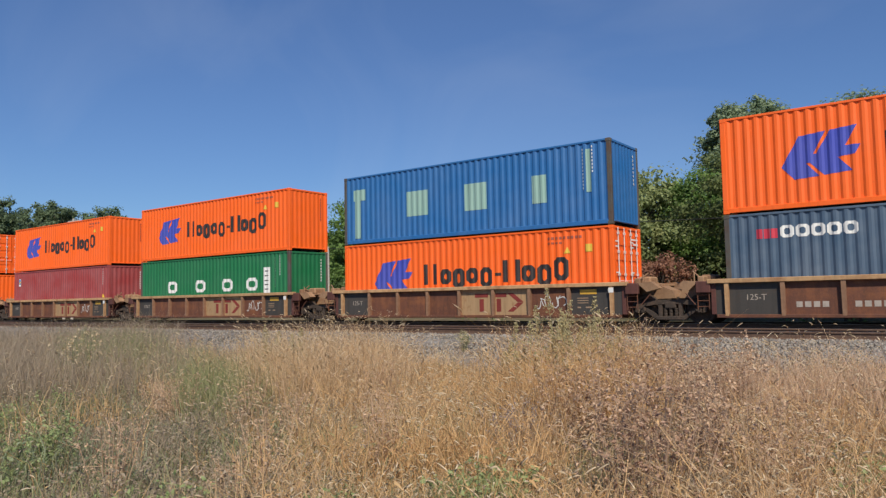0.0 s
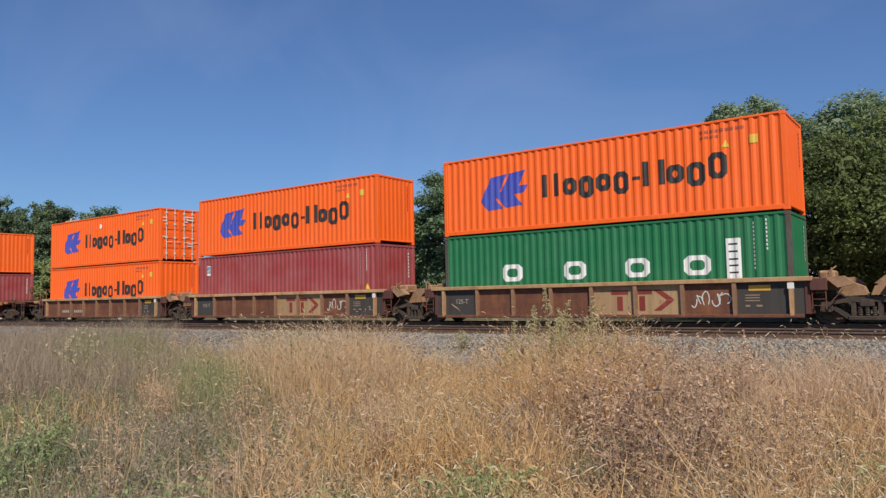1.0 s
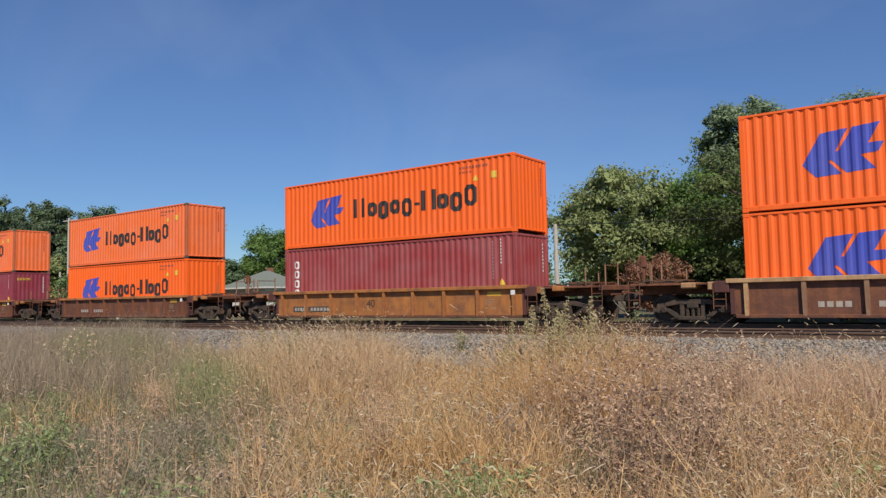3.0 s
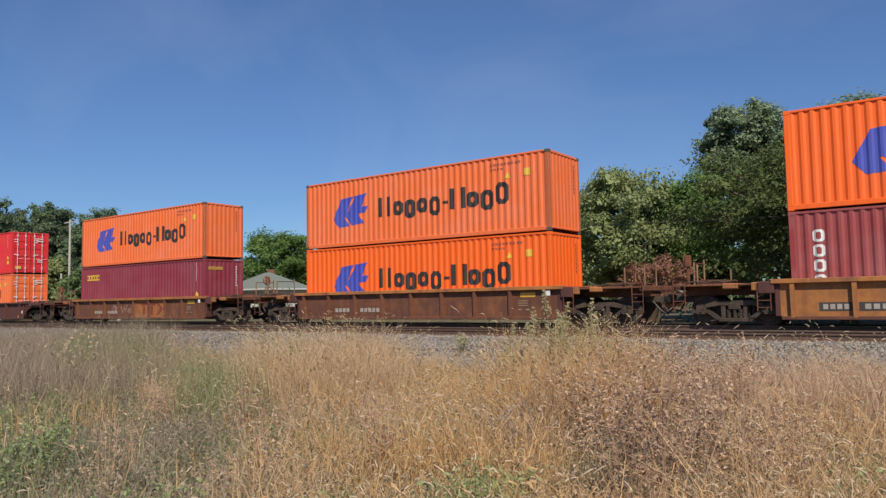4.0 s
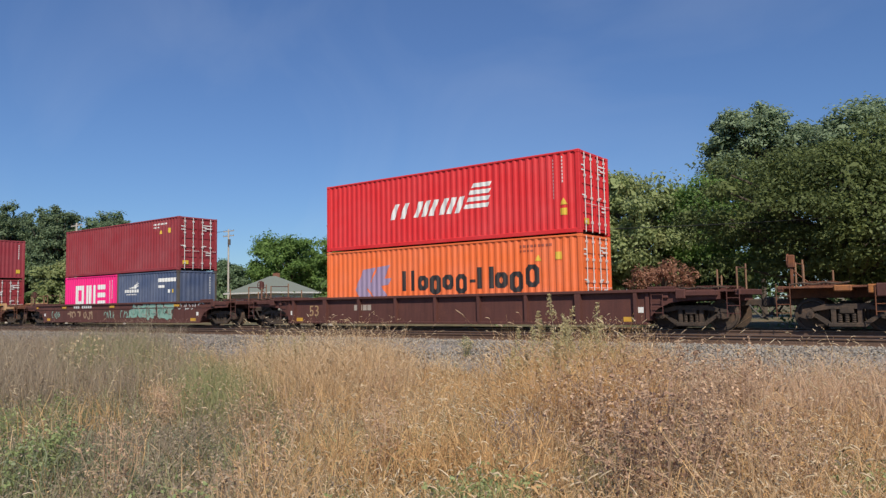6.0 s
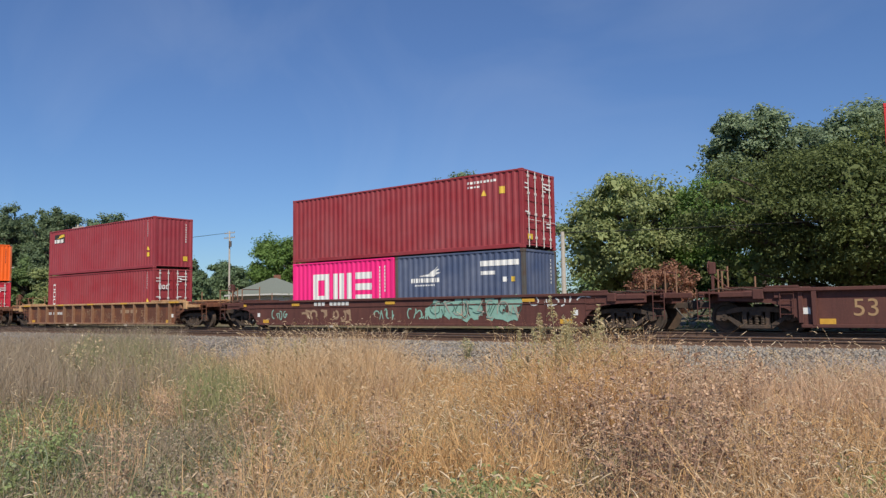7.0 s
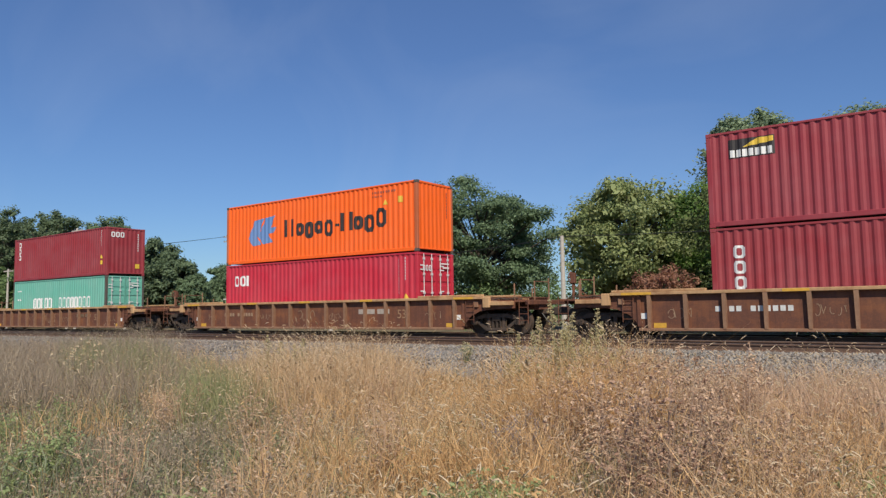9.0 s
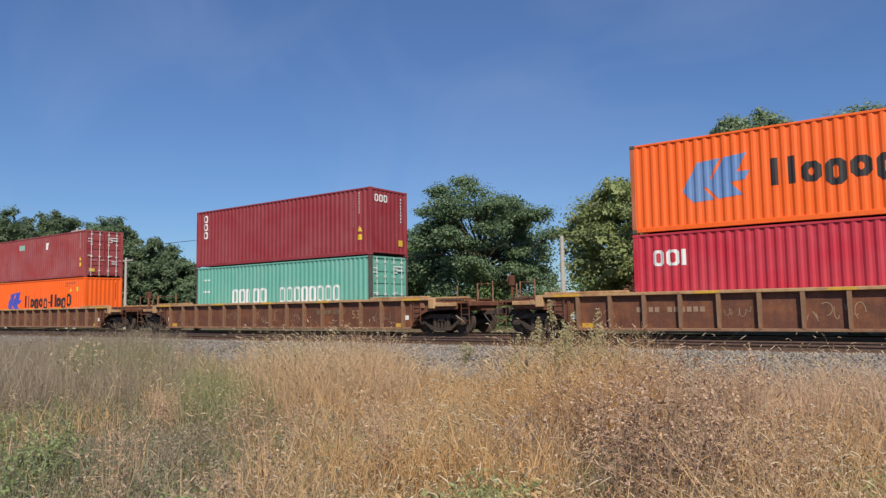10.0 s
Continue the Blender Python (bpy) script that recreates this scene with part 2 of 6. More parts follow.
def on_wall(bm, length, shapes, lift=0.005):
    """Flat shapes of (x, z) painted on a corrugated wall: they follow the folds."""
    br = corrugation(length)
    xs, ds = [b[0] for b in br], [b[1] for b in br]
    for pts in shapes:
        f = bm.faces.new([bm.verts.new((x, 0, z)) for x, z in pts])
        f.normal_update()
        if f.normal.y > 0:
            f.normal_flip()
    bmesh.ops.remove_doubles(bm, verts=bm.verts, dist=1e-4)
    bmesh.ops.triangulate(bm, faces=bm.faces)
    lo, hi = min(v.co.x for v in bm.verts), max(v.co.x for v in bm.verts)
    for x in xs:
        if lo < x < hi:
            bmesh.ops.bisect_plane(bm, geom=bm.verts[:] + bm.edges[:] + bm.faces[:], plane_co=(x, 0, 0), plane_no=(1, 0, 0), dist=1e-5)
    for v in bm.verts:
        v.co.y = float(np.interp(v.co.x, xs, ds)) - lift


def bar(x0, x1, z0, z1, lean=0.0):
    return [(x0, z0), (x1, z0), (x1 + lean, z1), (x0 + lean, z1)]


def hoop(x0, x1, z0, z1, s):
    """A plain four-sided ring with cut corners, stroke s, as bars."""
    c = s * 0.7
    o = [(x0 + c, z0), (x1 - c, z0), (x1, z0 + c), (x1, z1 - c), (x1 - c, z1), (x0 + c, z1), (x0, z1 - c), (x0, z0 + c)]
    i0, i1, k0, k1 = x0 + s, x1 - s, z0 + s * 0.8, z1 - s * 0.8
    e = c * 0.6
    i = [(i0 + e, k0), (i1 - e, k0), (i1, k0 + e), (i1, k1 - e), (i1 - e, k1), (i0 + e, k1), (i0, k1 - e), (i0, k0 + e)]
    return [[o[n], o[(n + 1) % 8], i[(n + 1) % 8], i[n]] for n in range(8)]


def long_wordmark(x, z, w, h):
    """Plain upright bars and rings in the rhythm of the painted company name, one group for each."""
    u, s = w / 6.3, 0.19 * h / 0.8
    xh = h * 0.72
    out = [[bar(x, x + s, z, z + h)], [bar(x + 0.46 * u, x + 0.46 * u + s, z, z + h)]]
    at = x + 0.80 * u
    for drop in (0, 0.2, 0, 0.2):
        out.append(hoop(at, at + 0.52 * u, z - drop * h, z + xh, s))
        at += 0.615 * u
    out.append([bar(at + 0.02 * u, at + 0.28 * u, z + 0.3 * h, z + 0.44 * h)])
    at += 0.38 * u
    out += [[bar(at, at + s, z, z + h)], [bar(at + 0.52 * u, at + 0.52 * u + s, z, z + h)]]
    at += 0.76 * u
    for drop, rise in ((0, xh), (0.2, xh), (0, h)):
        out.append(hoop(at, at + 0.55 * u, z - drop * h, z + rise, s))
        at += 0.645 * u
    return out


def winged_emblem(x, z, w, h):
    """The slanted two-winged emblem."""
    a = [(0, 0.28), (0.25, 0.90), (0.60, 0.95), (0.43, 0.50), (0.47, 0.50), (0.66, 0.955), (1.0, 1.0), (0.84, 0.60), (1.03, 0.60), (0.96, 0.41), (0.74, 0.38), (0.92, 0.08), (0.56, 0.04), (0.38, 0.32), (0.33, 0.32), (0.50, 0.03), (0.17, 0.0)]
    return [[(x + u * w, z + v * h) for u, v in a]]


def text_bars(x, z, count, bw, bh, gap):
    return [bar(x + i * (bw + gap), x + i * (bw + gap) + bw, z, z + bh) for i in range(count)]


def container(label, long, high, skin, doors, marks, corner=None, end_mark=None, group="containers on the train"):
    """A shipping container; middle of its base at the origin, doors at the +x end or plain."""
    box_ = new("shipping_container")
    tagged(box_, label, "shipping container", group)
    hl, hw = long / 2, WIDTH / 2
    corner = corner or skin
    wall_len, post = long - 0.30, 0.15
    k = (round(long, 2), high)
    for side in (-1, 1):
        turn = Matrix.Translation((0, side * (hw - 0.012), 0)) @ (Matrix.Rotation(math.pi, 4, "Z") if side > 0 else Matrix())
        part("side_panel", ("side_panel", *k), lambda bm: corrugated(bm, wall_len, 0.16, high - 0.06), skin, box_, turn=turn)
        y0, y1 = sorted((side * hw, side * (hw - 0.06)))
        part("top_side_rail", ("top_side_rail", *k, side), lambda bm: box(bm, -hl + post, hl - post, y0, y1, high - 0.075, high - 0.008, 0.008), skin, box_)
        part("bottom_side_rail", ("bottom_side_rail", *k, side), lambda bm: box(bm, -hl + post, hl - post, y0, y1, 0.030, 0.175, 0.01), skin, box_)
        for end in (-1, 1):
            xa, xb = sorted((end * hl, end * (hl - post)))
            ya, yb = sorted((side * hw, side * (hw - 0.13)))
            part("corner_post", ("corner_post", *k, side, end), lambda bm: box(bm, xa, xb, ya, yb, 0.118, high - 0.118, 0.012), corner, box_)
            for z in (0.0, high - 0.118):
                part("corner_casting", ("corner_casting", *k, side, end, z), lambda bm: box(bm, *sorted((end * (hl + 0.004), end * (hl - 0.178))), *sorted((side * (hw + 0.004), side * (hw - 0.162))), z, z + 0.118, 0.012), GREY_STEEL if corner is not skin else corner, box_)
    part("roof_panel", ("roof_panel", *k), lambda bm: box(bm, -hl + 0.14, hl - 0.14, -hw + 0.05, hw - 0.05, high - 0.05, high - 0.02), skin, box_)
    part("floor_panel", ("floor_panel", *k), lambda bm: box(bm, -hl + 0.45, hl - 0.45, -hw + 0.07, hw - 0.07, 0.03, 0.15), GREY_STEEL, box_)
    for end in (-1, 1):
        xa, xb = sorted((end * (hl - 0.005), end * (hl - 0.11)))
        part("top_end_rail", ("top_end_rail", *k, end), lambda bm: box(bm, xa, xb, -hw + 0.16, hw - 0.16, high - 0.10, high - 0.012, 0.01), skin, box_)
        part("bottom_end_rail", ("bottom_end_rail", *k, end), lambda bm: box(bm, xa, xb, -hw + 0.16, hw - 0.16, 0.105, 0.16, 0.01), skin, box_)
        if end > 0 and doors:
            for s in (-1, 1):
                door = part("door", ("door", high), lambda bm: door_leaf(bm, high), skin, box_, turn=Matrix.Translation((hl - 0.045, s * 0.55, 0)))
                for dy in (-0.30, 0.22):
                    part("locking_rod", ("locking_rod", high), lambda bm: lock_rod(bm, high), ROD, door, (0.06, dy, 0))
                tagged(part("data_label", ("data_label", high, s), lambda bm: [box(bm, 0.047, 0.050, -0.42 + 0.1 * s, -0.14 + 0.1 * s, z, z + 0.045) for z in (high - 0.55, high - 0.72, high * 0.45)], MARK_WHITE, door), kind="stuff")
        else:
            turn = Matrix.Translation((end * (hl - 0.02), 0, 0)) @ Matrix.Rotation(math.pi / 2 * end, 4, "Z")
            part("end_panel", ("end_panel", high), lambda bm: corrugated(bm, WIDTH - 0.26, 0.14, high - 0.09, 0.55), skin, box_, turn=turn)
    lift = hl + (0.03 if doors else -0.008)
    if end_mark:
        mat, n, w, h, z = end_mark
        for i in range(n):
            y = -0.95 + (0.0 if not doors else 0.02) + i * (w + 0.05)
            part("painted_shape", ("end_ring", n, i, w, h, z, doors), lambda bm: upright(bm, lift, hoop(y, y + w, z, z + h, w * 0.3)), mat, box_, label="small white painted letter shape")
    tagged(part("number_strip", ("end_bars", doors, *k), lambda bm: upright(bm, lift, [bar(0.74, 0.80, q, q + 0.09) for q in np.arange(high * 0.52, high - 0.3, 0.14)] if not doors else [bar(0.22, 0.85, high - 0.45, high - 0.40), bar(0.40, 0.85, high - 0.62, high - 0.56), bar(0.45, 0.8, 0.95, 1.0), bar(0.45, 0.8, 0.82, 0.87)]), DULL_PRINT if skin in (ORANGE, SALMON) and not doors else MARK_WHITE, box_, label="column of small unreadable bars"), kind="stuff")
    if skin in (MAROON, BEET, BRICK, RED):
        part("height_mark", ("end_sticker", doors, *k), lambda bm: upright(bm, lift, [bar(0.60, 0.88, 0.45, 0.72)] if not doors else [bar(-0.98, -0.62, 0.32, 0.52)]), MARK_YELLOW, box_, label="yellow sticker")
    for layer, (name, key, shapes, mat, lab) in enumerate(marks):
        up = 0.005 + 0.0025 * layer
        if name == "wordmark":
            for i, group_ in enumerate(shapes):
                part("painted_shape", (name, key, i, layer, *k), lambda bm: on_wall(bm, wall_len, group_, up), mat, box_, (0, -hw + 0.012, 0), lab)
        else:
            ob = part(name, (name, key, layer, *k), lambda bm: on_wall(bm, wall_len, shapes, up), mat, box_, (0, -hw + 0.012, 0), lab)
            if name in ("number_strip", "panel_print"):
                tagged(ob, kind="stuff")
    return box_


def upright(bm, x, shapes):
    """Flat shapes of (y, z) on the end at x."""
    for pts in shapes:
        bm.faces.new([bm.verts.new((x, y, z)) for y, z in pts])
    bmesh.ops.remove_doubles(bm, verts=bm.verts, dist=1e-4)


def door_leaf(bm, high):
    box(bm, -0.03, 0.0, -0.53, 0.53, 0.15, high - 0.10)
    n = 5
    hgt = (high - 0.35) / n
    for i in range(n):
        box(bm, 0.0, 0.028, -0.50, 0.50, 0.20 + i * hgt, 0.20 + i * hgt + hgt * 0.72, 0.012)
    for y in (-0.53, 0.47):
        box(bm, 0.0, 0.04, y, y + 0.06, 0.15, high - 0.10)


def lock_rod(bm, high):
    rod(bm, (0, 0, 0.05), (0, 0, high - 0.06), 0.019, 8)
    for z in (0.35, high * 0.42, high * 0.68, high - 0.3):
        box(bm, -0.02, 0.03, -0.05, 0.05, z, z + 0.09)
    rod(bm, (0.03, 0, high * 0.36), (0.03, 0.34, high * 0.36), 0.012, 6)


F40 = 12.192


def marks_small(tone=MARK_WHITE, low=False):
    """Number bars, yellow triangle and yellow square by the +x end."""
    top = HIGH - 0.36
    return [
        ("number_strip", "top", text_bars(9.75 - 6.096, top, 9, 0.10, 0.09, 0.05) + text_bars(9.75 - 6.096, top - 0.16, 4, 0.10, 0.07, 0.05), tone, "row of small unreadable number bars"),
        ("warning_triangle", "w", [[(10.38 - 6.096, top - 0.50), (10.62 - 6.096, top - 0.50), (10.50 - 6.096, top - 0.28)]], MARK_YELLOW, "yellow warning triangle"),
        ("height_mark", "h", [bar(11.18 - 6.096, 11.42 - 6.096, top - 0.48, top - 0.22)], MARK_YELLOW, "yellow height sticker"),
    ]


def marks_column(tone=MARK_WHITE):
    """Upright columns of small bars by the +x end, as on plainer boxes."""
    cols = [bar(5.06, 5.10, z, z + 0.075) for z in np.arange(1.25, 2.6, 0.12)] + [bar(5.42, 5.46, z, z + 0.075) for z in np.arange(1.8, 2.65, 0.12)]
    return [
        ("number_strip", "column", cols, tone, "upright columns of small unreadable bars"),
        ("height_mark", "column", [bar(5.32, 5.58, 0.66, 0.90)], MARK_YELLOW, "yellow height sticker"),
        ("warning_triangle", "column", [[(5.32, 1.02), (5.60, 1.02), (5.46, 1.26)]], MARK_YELLOW, "yellow warning triangle"),
    ]


def winged(blue=MARK_BLUE, black=MARK_BLACK, tone=DULL_PRINT):
    return [
        ("emblem", "wing", winged_emblem(1.66 - 6.096, 0.84, 1.95, 1.36), blue, "blue two-winged emblem"),
        ("wordmark", "long", long_wordmark(4.25 - 6.096, 1.12, 6.33, 0.80), black, "large black painted letter shape"),
    ] + marks_small(tone)


def stack_upright(x, z0, step, n, w, h):
    return [hoop(x, x + w, z0 + i * step, z0 + i * step + h, w * 0.28) for i in range(n)]


def load(name):
    """The kinds of container, by load."""
    O = "bright orange container with blue winged emblem"
    if name == "orange":
        return container(O + " and black lettering", F40, HIGH, ORANGE, False, winged())
    if name == "orange_doors":
        return container(O + " and doors", F40, HIGH, ORANGE, True, winged())
    if name == "orange_spot":
        return container(O + " and doors with white rods", F40, HIGH, ORANGE, True, winged() + [("white_spot", "w", [[(6.0 - 6.096 + 0.14 * math.cos(a), 2.30 + 0.14 * math.sin(a)) for a in [i * math.pi / 5 for i in range(10)]]], MARK_WHITE, "round white patch")])
    if name == "faded":
        return container("sun-faded salmon orange container with dull blue emblem", F40, HIGH, SALMON, False, winged(), WORN_POST)
    if name == "faded_doors":
        return container("sun-faded salmon orange container with doors and pale emblem", F40, HIGH, SALMON, True, winged(MARK_FADED))
    if name == "orange_grey":
        return container("orange corrugated container with rusty corner posts and pale blue emblem", F40, HIGH, ORANGE, False, winged(MARK_PALE_BLUE), WORN_POST)
    if name == "blue":
        m = [("painted_out_patch", i, [bar(x - 6.096, x + w - 6.096, z, z + h)], MARK_PATCH, "pale green painted-out square") for i, (x, w, z, h) in enumerate(((3.44, 1.06, 0.96, 1.0), (6.28, 0.98, 0.94, 1.02), (9.18, 0.58, 0.94, 1.0)))]
        m += [("painted_out_patch", "l", [bar(-5.50, -5.18, 0.25, 1.85), bar(-5.56, -4.90, 1.85, 2.32)], MARK_PATCH, "pale green painted-out strip"), ("painted_out_patch", "r", [bar(5.20, 5.38, 1.15, 2.62)], MARK_PATCH, "pale painted-out strip")]
        return container("faded blue container with pale painted-out squares", F40, HIGH, BLUE, False, m + [marks_column()[0]], GREY_STEEL)
    if name == "green":
        sh = [hoop(c - 6.096, c + 0.82 - 6.096, 1.13, 1.74, 0.19) for c in (2.55, 5.0, 7.2, 9.1)]
        m = [("wordmark", "four", sh, MARK_WHITE, "wide white painted letter shape"), ("white_panel", "u", [bar(10.38 - 6.096, 10.80 - 6.096, 0.95, 2.2)], MARK_WHITE, "upright white panel"),
             ("panel_print", "u", [bar(4.36, 4.62, z, z + 0.05) for z in (1.15, 1.36, 1.55, 1.78, 2.0)], MARK_BLACK, "dark bars on the white panel"), marks_column()[0]]
        return container("green corrugated container with wide white lettering", F40, HIGH, GREEN, False, m, GREY_STEEL)
    if name == "maroon_sign":
        m = marks_column() + [("stuck_sign", "s", [bar(-5.47, -5.10, 1.93, 2.42)], MARK_WHITE, "small white and blue sign"), ("sign_print", "s", [bar(-5.43, -5.14, 2.05, 2.38)], MARK_PALE_BLUE, "blue print"), ("sign_stroke", "s", [[(-5.38, 2.12), (-5.22, 2.30), (-5.18, 2.27), (-5.30, 2.10)]], MARK_YELLOW, "yellow sweep")]
        return container("dull maroon container with one small square sign", F40, HIGH, MAROON, False, m)
    if name == "maroon_upright":
        return container("dull maroon container with upright white lettering", F40, HIGH, MAROON, False, [("wordmark", "upright", stack_upright(-5.50, 0.75, 0.42, 4, 0.30, 0.34), MARK_WHITE, "upright white painted letter shape")] + marks_column())
    if name == "wine":
        return container("dark wine-red container with small yellow name", F40, HIGH, WINE, False, [("wordmark", "yellow", [hoop(-5.45 + i * 0.29, -5.20 + i * 0.29, 2.10, 2.42, 0.075) for i in range(5)], MARK_YELLOW, "small yellow painted letter shape")] + marks_column(), end_mark=(MARK_YELLOW, 5, 0.13, 0.16, 2.35))
    if name == "red":
        z = 1.12
        sh = [[bar(x, x + 0.24, z, z + 0.62, 0.28)] for x in (-2.45, -1.92, -1.20, -0.83, -0.45, 0.05, 0.42, 0.80)]
        sh += [[bar(1.25 + 0.12 * i, 2.35 + 0.03 * i, z + 0.12 + 0.26 * i, z + 0.28 + 0.26 * i, 0.08)] for i in range(4)]
        return container("bright red container with slanted white lettering and doors", F40, HIGH, RED, True, [("wordmark", "slanted", sh, MARK_WHITE, "slanted white painted letter shape")] + marks_column())
    if name == "brick_doors":
        return container("brick-red container with doors and white rods", F40, HIGH, BRICK, True, marks_small())
    if name == "sign_yellow":
        m = [("company_sign", "g", [bar(-5.45, -4.15, 2.05, 2.62)], MARK_BLACK, "small dark sign"), ("company_sign", "y", [[(-5.05, 2.36), (-4.18, 2.44), (-4.18, 2.59), (-4.62, 2.59)]], MARK_YELLOW, "yellow panel"), ("wordmark", "sign", [[q] for q in text_bars(-5.40, 2.08, 7, 0.13, 0.22, 0.045)], MARK_WHITE, "white painted letter shape")]
        return container("dull maroon container with small green and yellow sign", F40, HIGH, BEET, False, m + marks_column())
    if name == "brick_upright_doors":
        m = [("wordmark", "three", stack_upright(-5.45, 1.05, 0.46, 3, 0.34, 0.38), MARK_WHITE, "upright white painted letter shape")]
        return container("brick-red container with upright white letters and doors", F40, HIGH, BRICK, True, m + marks_column(), end_mark=(MARK_WHITE, 3, 0.17, 0.24, 1.75))
    if name == "maroon_three":
        m = [("wordmark", "high", stack_upright(-5.50, 1.45, 0.42, 3, 0.32, 0.36), MARK_WHITE, "upright white painted letter shape")]
        return container("maroon container with upright white letters", F40, HIGH, BRICK, False, m + marks_column(), end_mark=(MARK_WHITE, 3, 0.24, 0.32, 2.30))
    if name == "crimson":
        sh = [hoop(-5.45, -5.10, 1.85, 2.35, 0.11), hoop(-5.02, -4.62, 1.85, 2.35, 0.11), [bar(-4.54, -4.41, 1.85, 2.35)]]
        return container("crimson container with short white name and doors", F40, HIGH, CRIMSON, True, [("wordmark", "short", sh, MARK_WHITE, "short white painted letter shape")] + marks_column(), end_mark=(MARK_WHITE, 3, 0.15, 0.24, 2.15))
    if name == "teal":
        sh = [hoop(-3.1 + i * 0.52, -3.1 + i * 0.52 + w, 1.0, 1.72, 0.12) for i, w in enumerate((.42, .46, .30, .46, .46))] + [hoop(0.35 + i * 0.50, 0.77 + i * 0.50, 1.0, 1.72, 0.12) for i in range(8)]
        return container("pale teal container with white lettering and doors", F40, HIGH, TEAL, True, [("wordmark", "two words", sh, MARK_WHITE, "tall white painted letter shape")] + [("number_strip", "l", text_bars(-5.5, 2.2, 4, 0.1, 0.08, 0.05) + text_bars(-5.5, 1.6, 4, 0.1, 0.1, 0.05), MARK_WHITE, "")], GREY_STEEL)
    if name == "maroon_doors":
        m = [("company_sign", "far", [bar(-2.9, -2.1, 2.1, 2.45)], MARK_PATCH, "small pale sign"), ("white_spot", "far", [bar(0.9, 1.25, 1.95, 2.4, 0.1)], MARK_WHITE, "small white mark")]
        return container("maroon container with doors and small signs", F40, HIGH, MAROON, True, m + marks_column())
    if name == "slate":
        m = [("wordmark", "red", [[q] for q in text_bars(-5.2, 2.13, 3, 0.17, 0.28, 0.03)], MARK_RED, "red painted mark"), ("wordmark", "white", [hoop(-4.55 + i * 0.40, -4.19 + i * 0.40, 2.13, 2.48, 0.10) for i in range(5)], MARK_WHITE, "white painted letter shape")]
        return container("slate-blue container with short white name", F40, HIGH, SLATE, False, m, GREY_STEEL)
    if name == "magenta":
        sh = [[bar(-1.70, -1.40, 0.83, 2.05), bar(-0.98, -0.68, 0.83, 2.05), bar(-1.40, -0.98, 0.83, 1.10), bar(-1.40, -0.98, 1.78, 2.05)], [bar(-0.48, -0.20, 0.83, 2.05)], [bar(-0.07, 0.21, 0.83, 2.05)], [bar(0.34, 0.62, 0.83, 2.05)]] + [[bar(0.85, 1.82, z, z + 0.28)] for z in (0.83, 1.30, 1.77)]
        return container("magenta short container with large white lettering", 6.058, STD, PINK, False, [("wordmark", "big", sh, MARK_WHITE, "large white painted letter shape"), ("number_strip", "m", [bar(2.20, 2.27, z, z + 0.1) for z in np.arange(0.9, 2.3, 0.14)] + [bar(2.48, 2.55, z, z + 0.1) for z in np.arange(1.2, 2.3, 0.14)], MARK_WHITE, "")])
    if name == "navy":
        wing = [[(-1.85, 1.75), (-1.35, 1.82), (-0.85, 2.12), (-0.98, 1.98), (-0.80, 2.02), (-0.95, 1.88), (-0.75, 1.88), (-1.1, 1.72)]]
        m = [("emblem", "wing", wing, MARK_WHITE, "white wing emblem"), ("wordmark", "n", [[q] for q in text_bars(-2.22, 1.50, 11, 0.10, 0.17, 0.03) + text_bars(-2.0, 1.36, 11, 0.06, 0.06, 0.03)], MARK_WHITE, "white painted letter shape"),
             ("number_strip", "n", [bar(1.10, 2.78, 2.02, 2.22), bar(1.12, 1.78, 1.70, 1.84)] + [bar(2.10, 2.25, 1.42, 1.60)], MARK_WHITE, "white strips of number bars"), ("height_mark", "n", [bar(2.45, 2.62, 1.42, 1.60)], MARK_YELLOW, "")]
        return container("navy-blue short container with white wing mark", 6.058, STD, NAVY, False, m, GREY_STEEL)


# ---- railway cars ----
WHEEL = 0.457


def wheelset_mesh(bm):
    rod(bm, (0, -1.05, 0), (0, 1.05, 0), 0.085, 10)
    for s in (-1, 1):
        turned(bm, [(s * 0.69, 0.485), (s * 0.72, 0.485), (s * 0.725, WHEEL), (s * 0.83, WHEEL - 0.006), (s * 0.832, 0.38), (s * 0.79, 0.36), (s * 0.775, 0.17), (s * 0.85, 0.15), (s * 0.85, 0.10)], 28)
        rod(bm, (0, s * 0.84, 0), (0, s * 1.12, 0), 0.10, 12)
        for i in range(3):
            a = 2 * math.pi * i / 3
            box(bm, 0.05 * math.cos(a) - 0.015, 0.05 * math.cos(a) + 0.015, *sorted((s * 1.12, s * 1.14)), 0.05 * math.sin(a) - 0.015, 0.05 * math.sin(a) + 0.015)


def side_frame_mesh(bm):
    """Cast truck side: bowed top, sloping arms, spring window, journal ends."""
    for s in (1, -1):
        slab(bm, [(s * x, z) for x, z in [(1.14, 0.38), (1.10, 0.62), (0.86, 0.66), (0.82, 0.56), (0.80, 0.40), (0.98, 0.34)]], -0.07, 0.07)
        slab(bm, [(s * x, z) for x, z in [(0.82, 0.42), (0.76, 0.50), (0.40, 0.26), (0.36, 0.14), (0.46, 0.14)]], -0.06, 0.06)
        slab(bm, [(s * x, z) for x, z in [(0.38, 0.24), (0.38, 0.66), (0.26, 0.66), (0.26, 0.24)]], -0.06, 0.06)
    slab(bm, [(-0.90, 0.64), (-0.50, 0.76), (0.50, 0.76), (0.90, 0.64), (0.80, 0.56), (0.40, 0.62), (-0.40, 0.62), (-0.80, 0.56)], -0.07, 0.07)
    box(bm, -0.46, 0.46, -0.10, 0.10, 0.12, 0.24, 0.02)


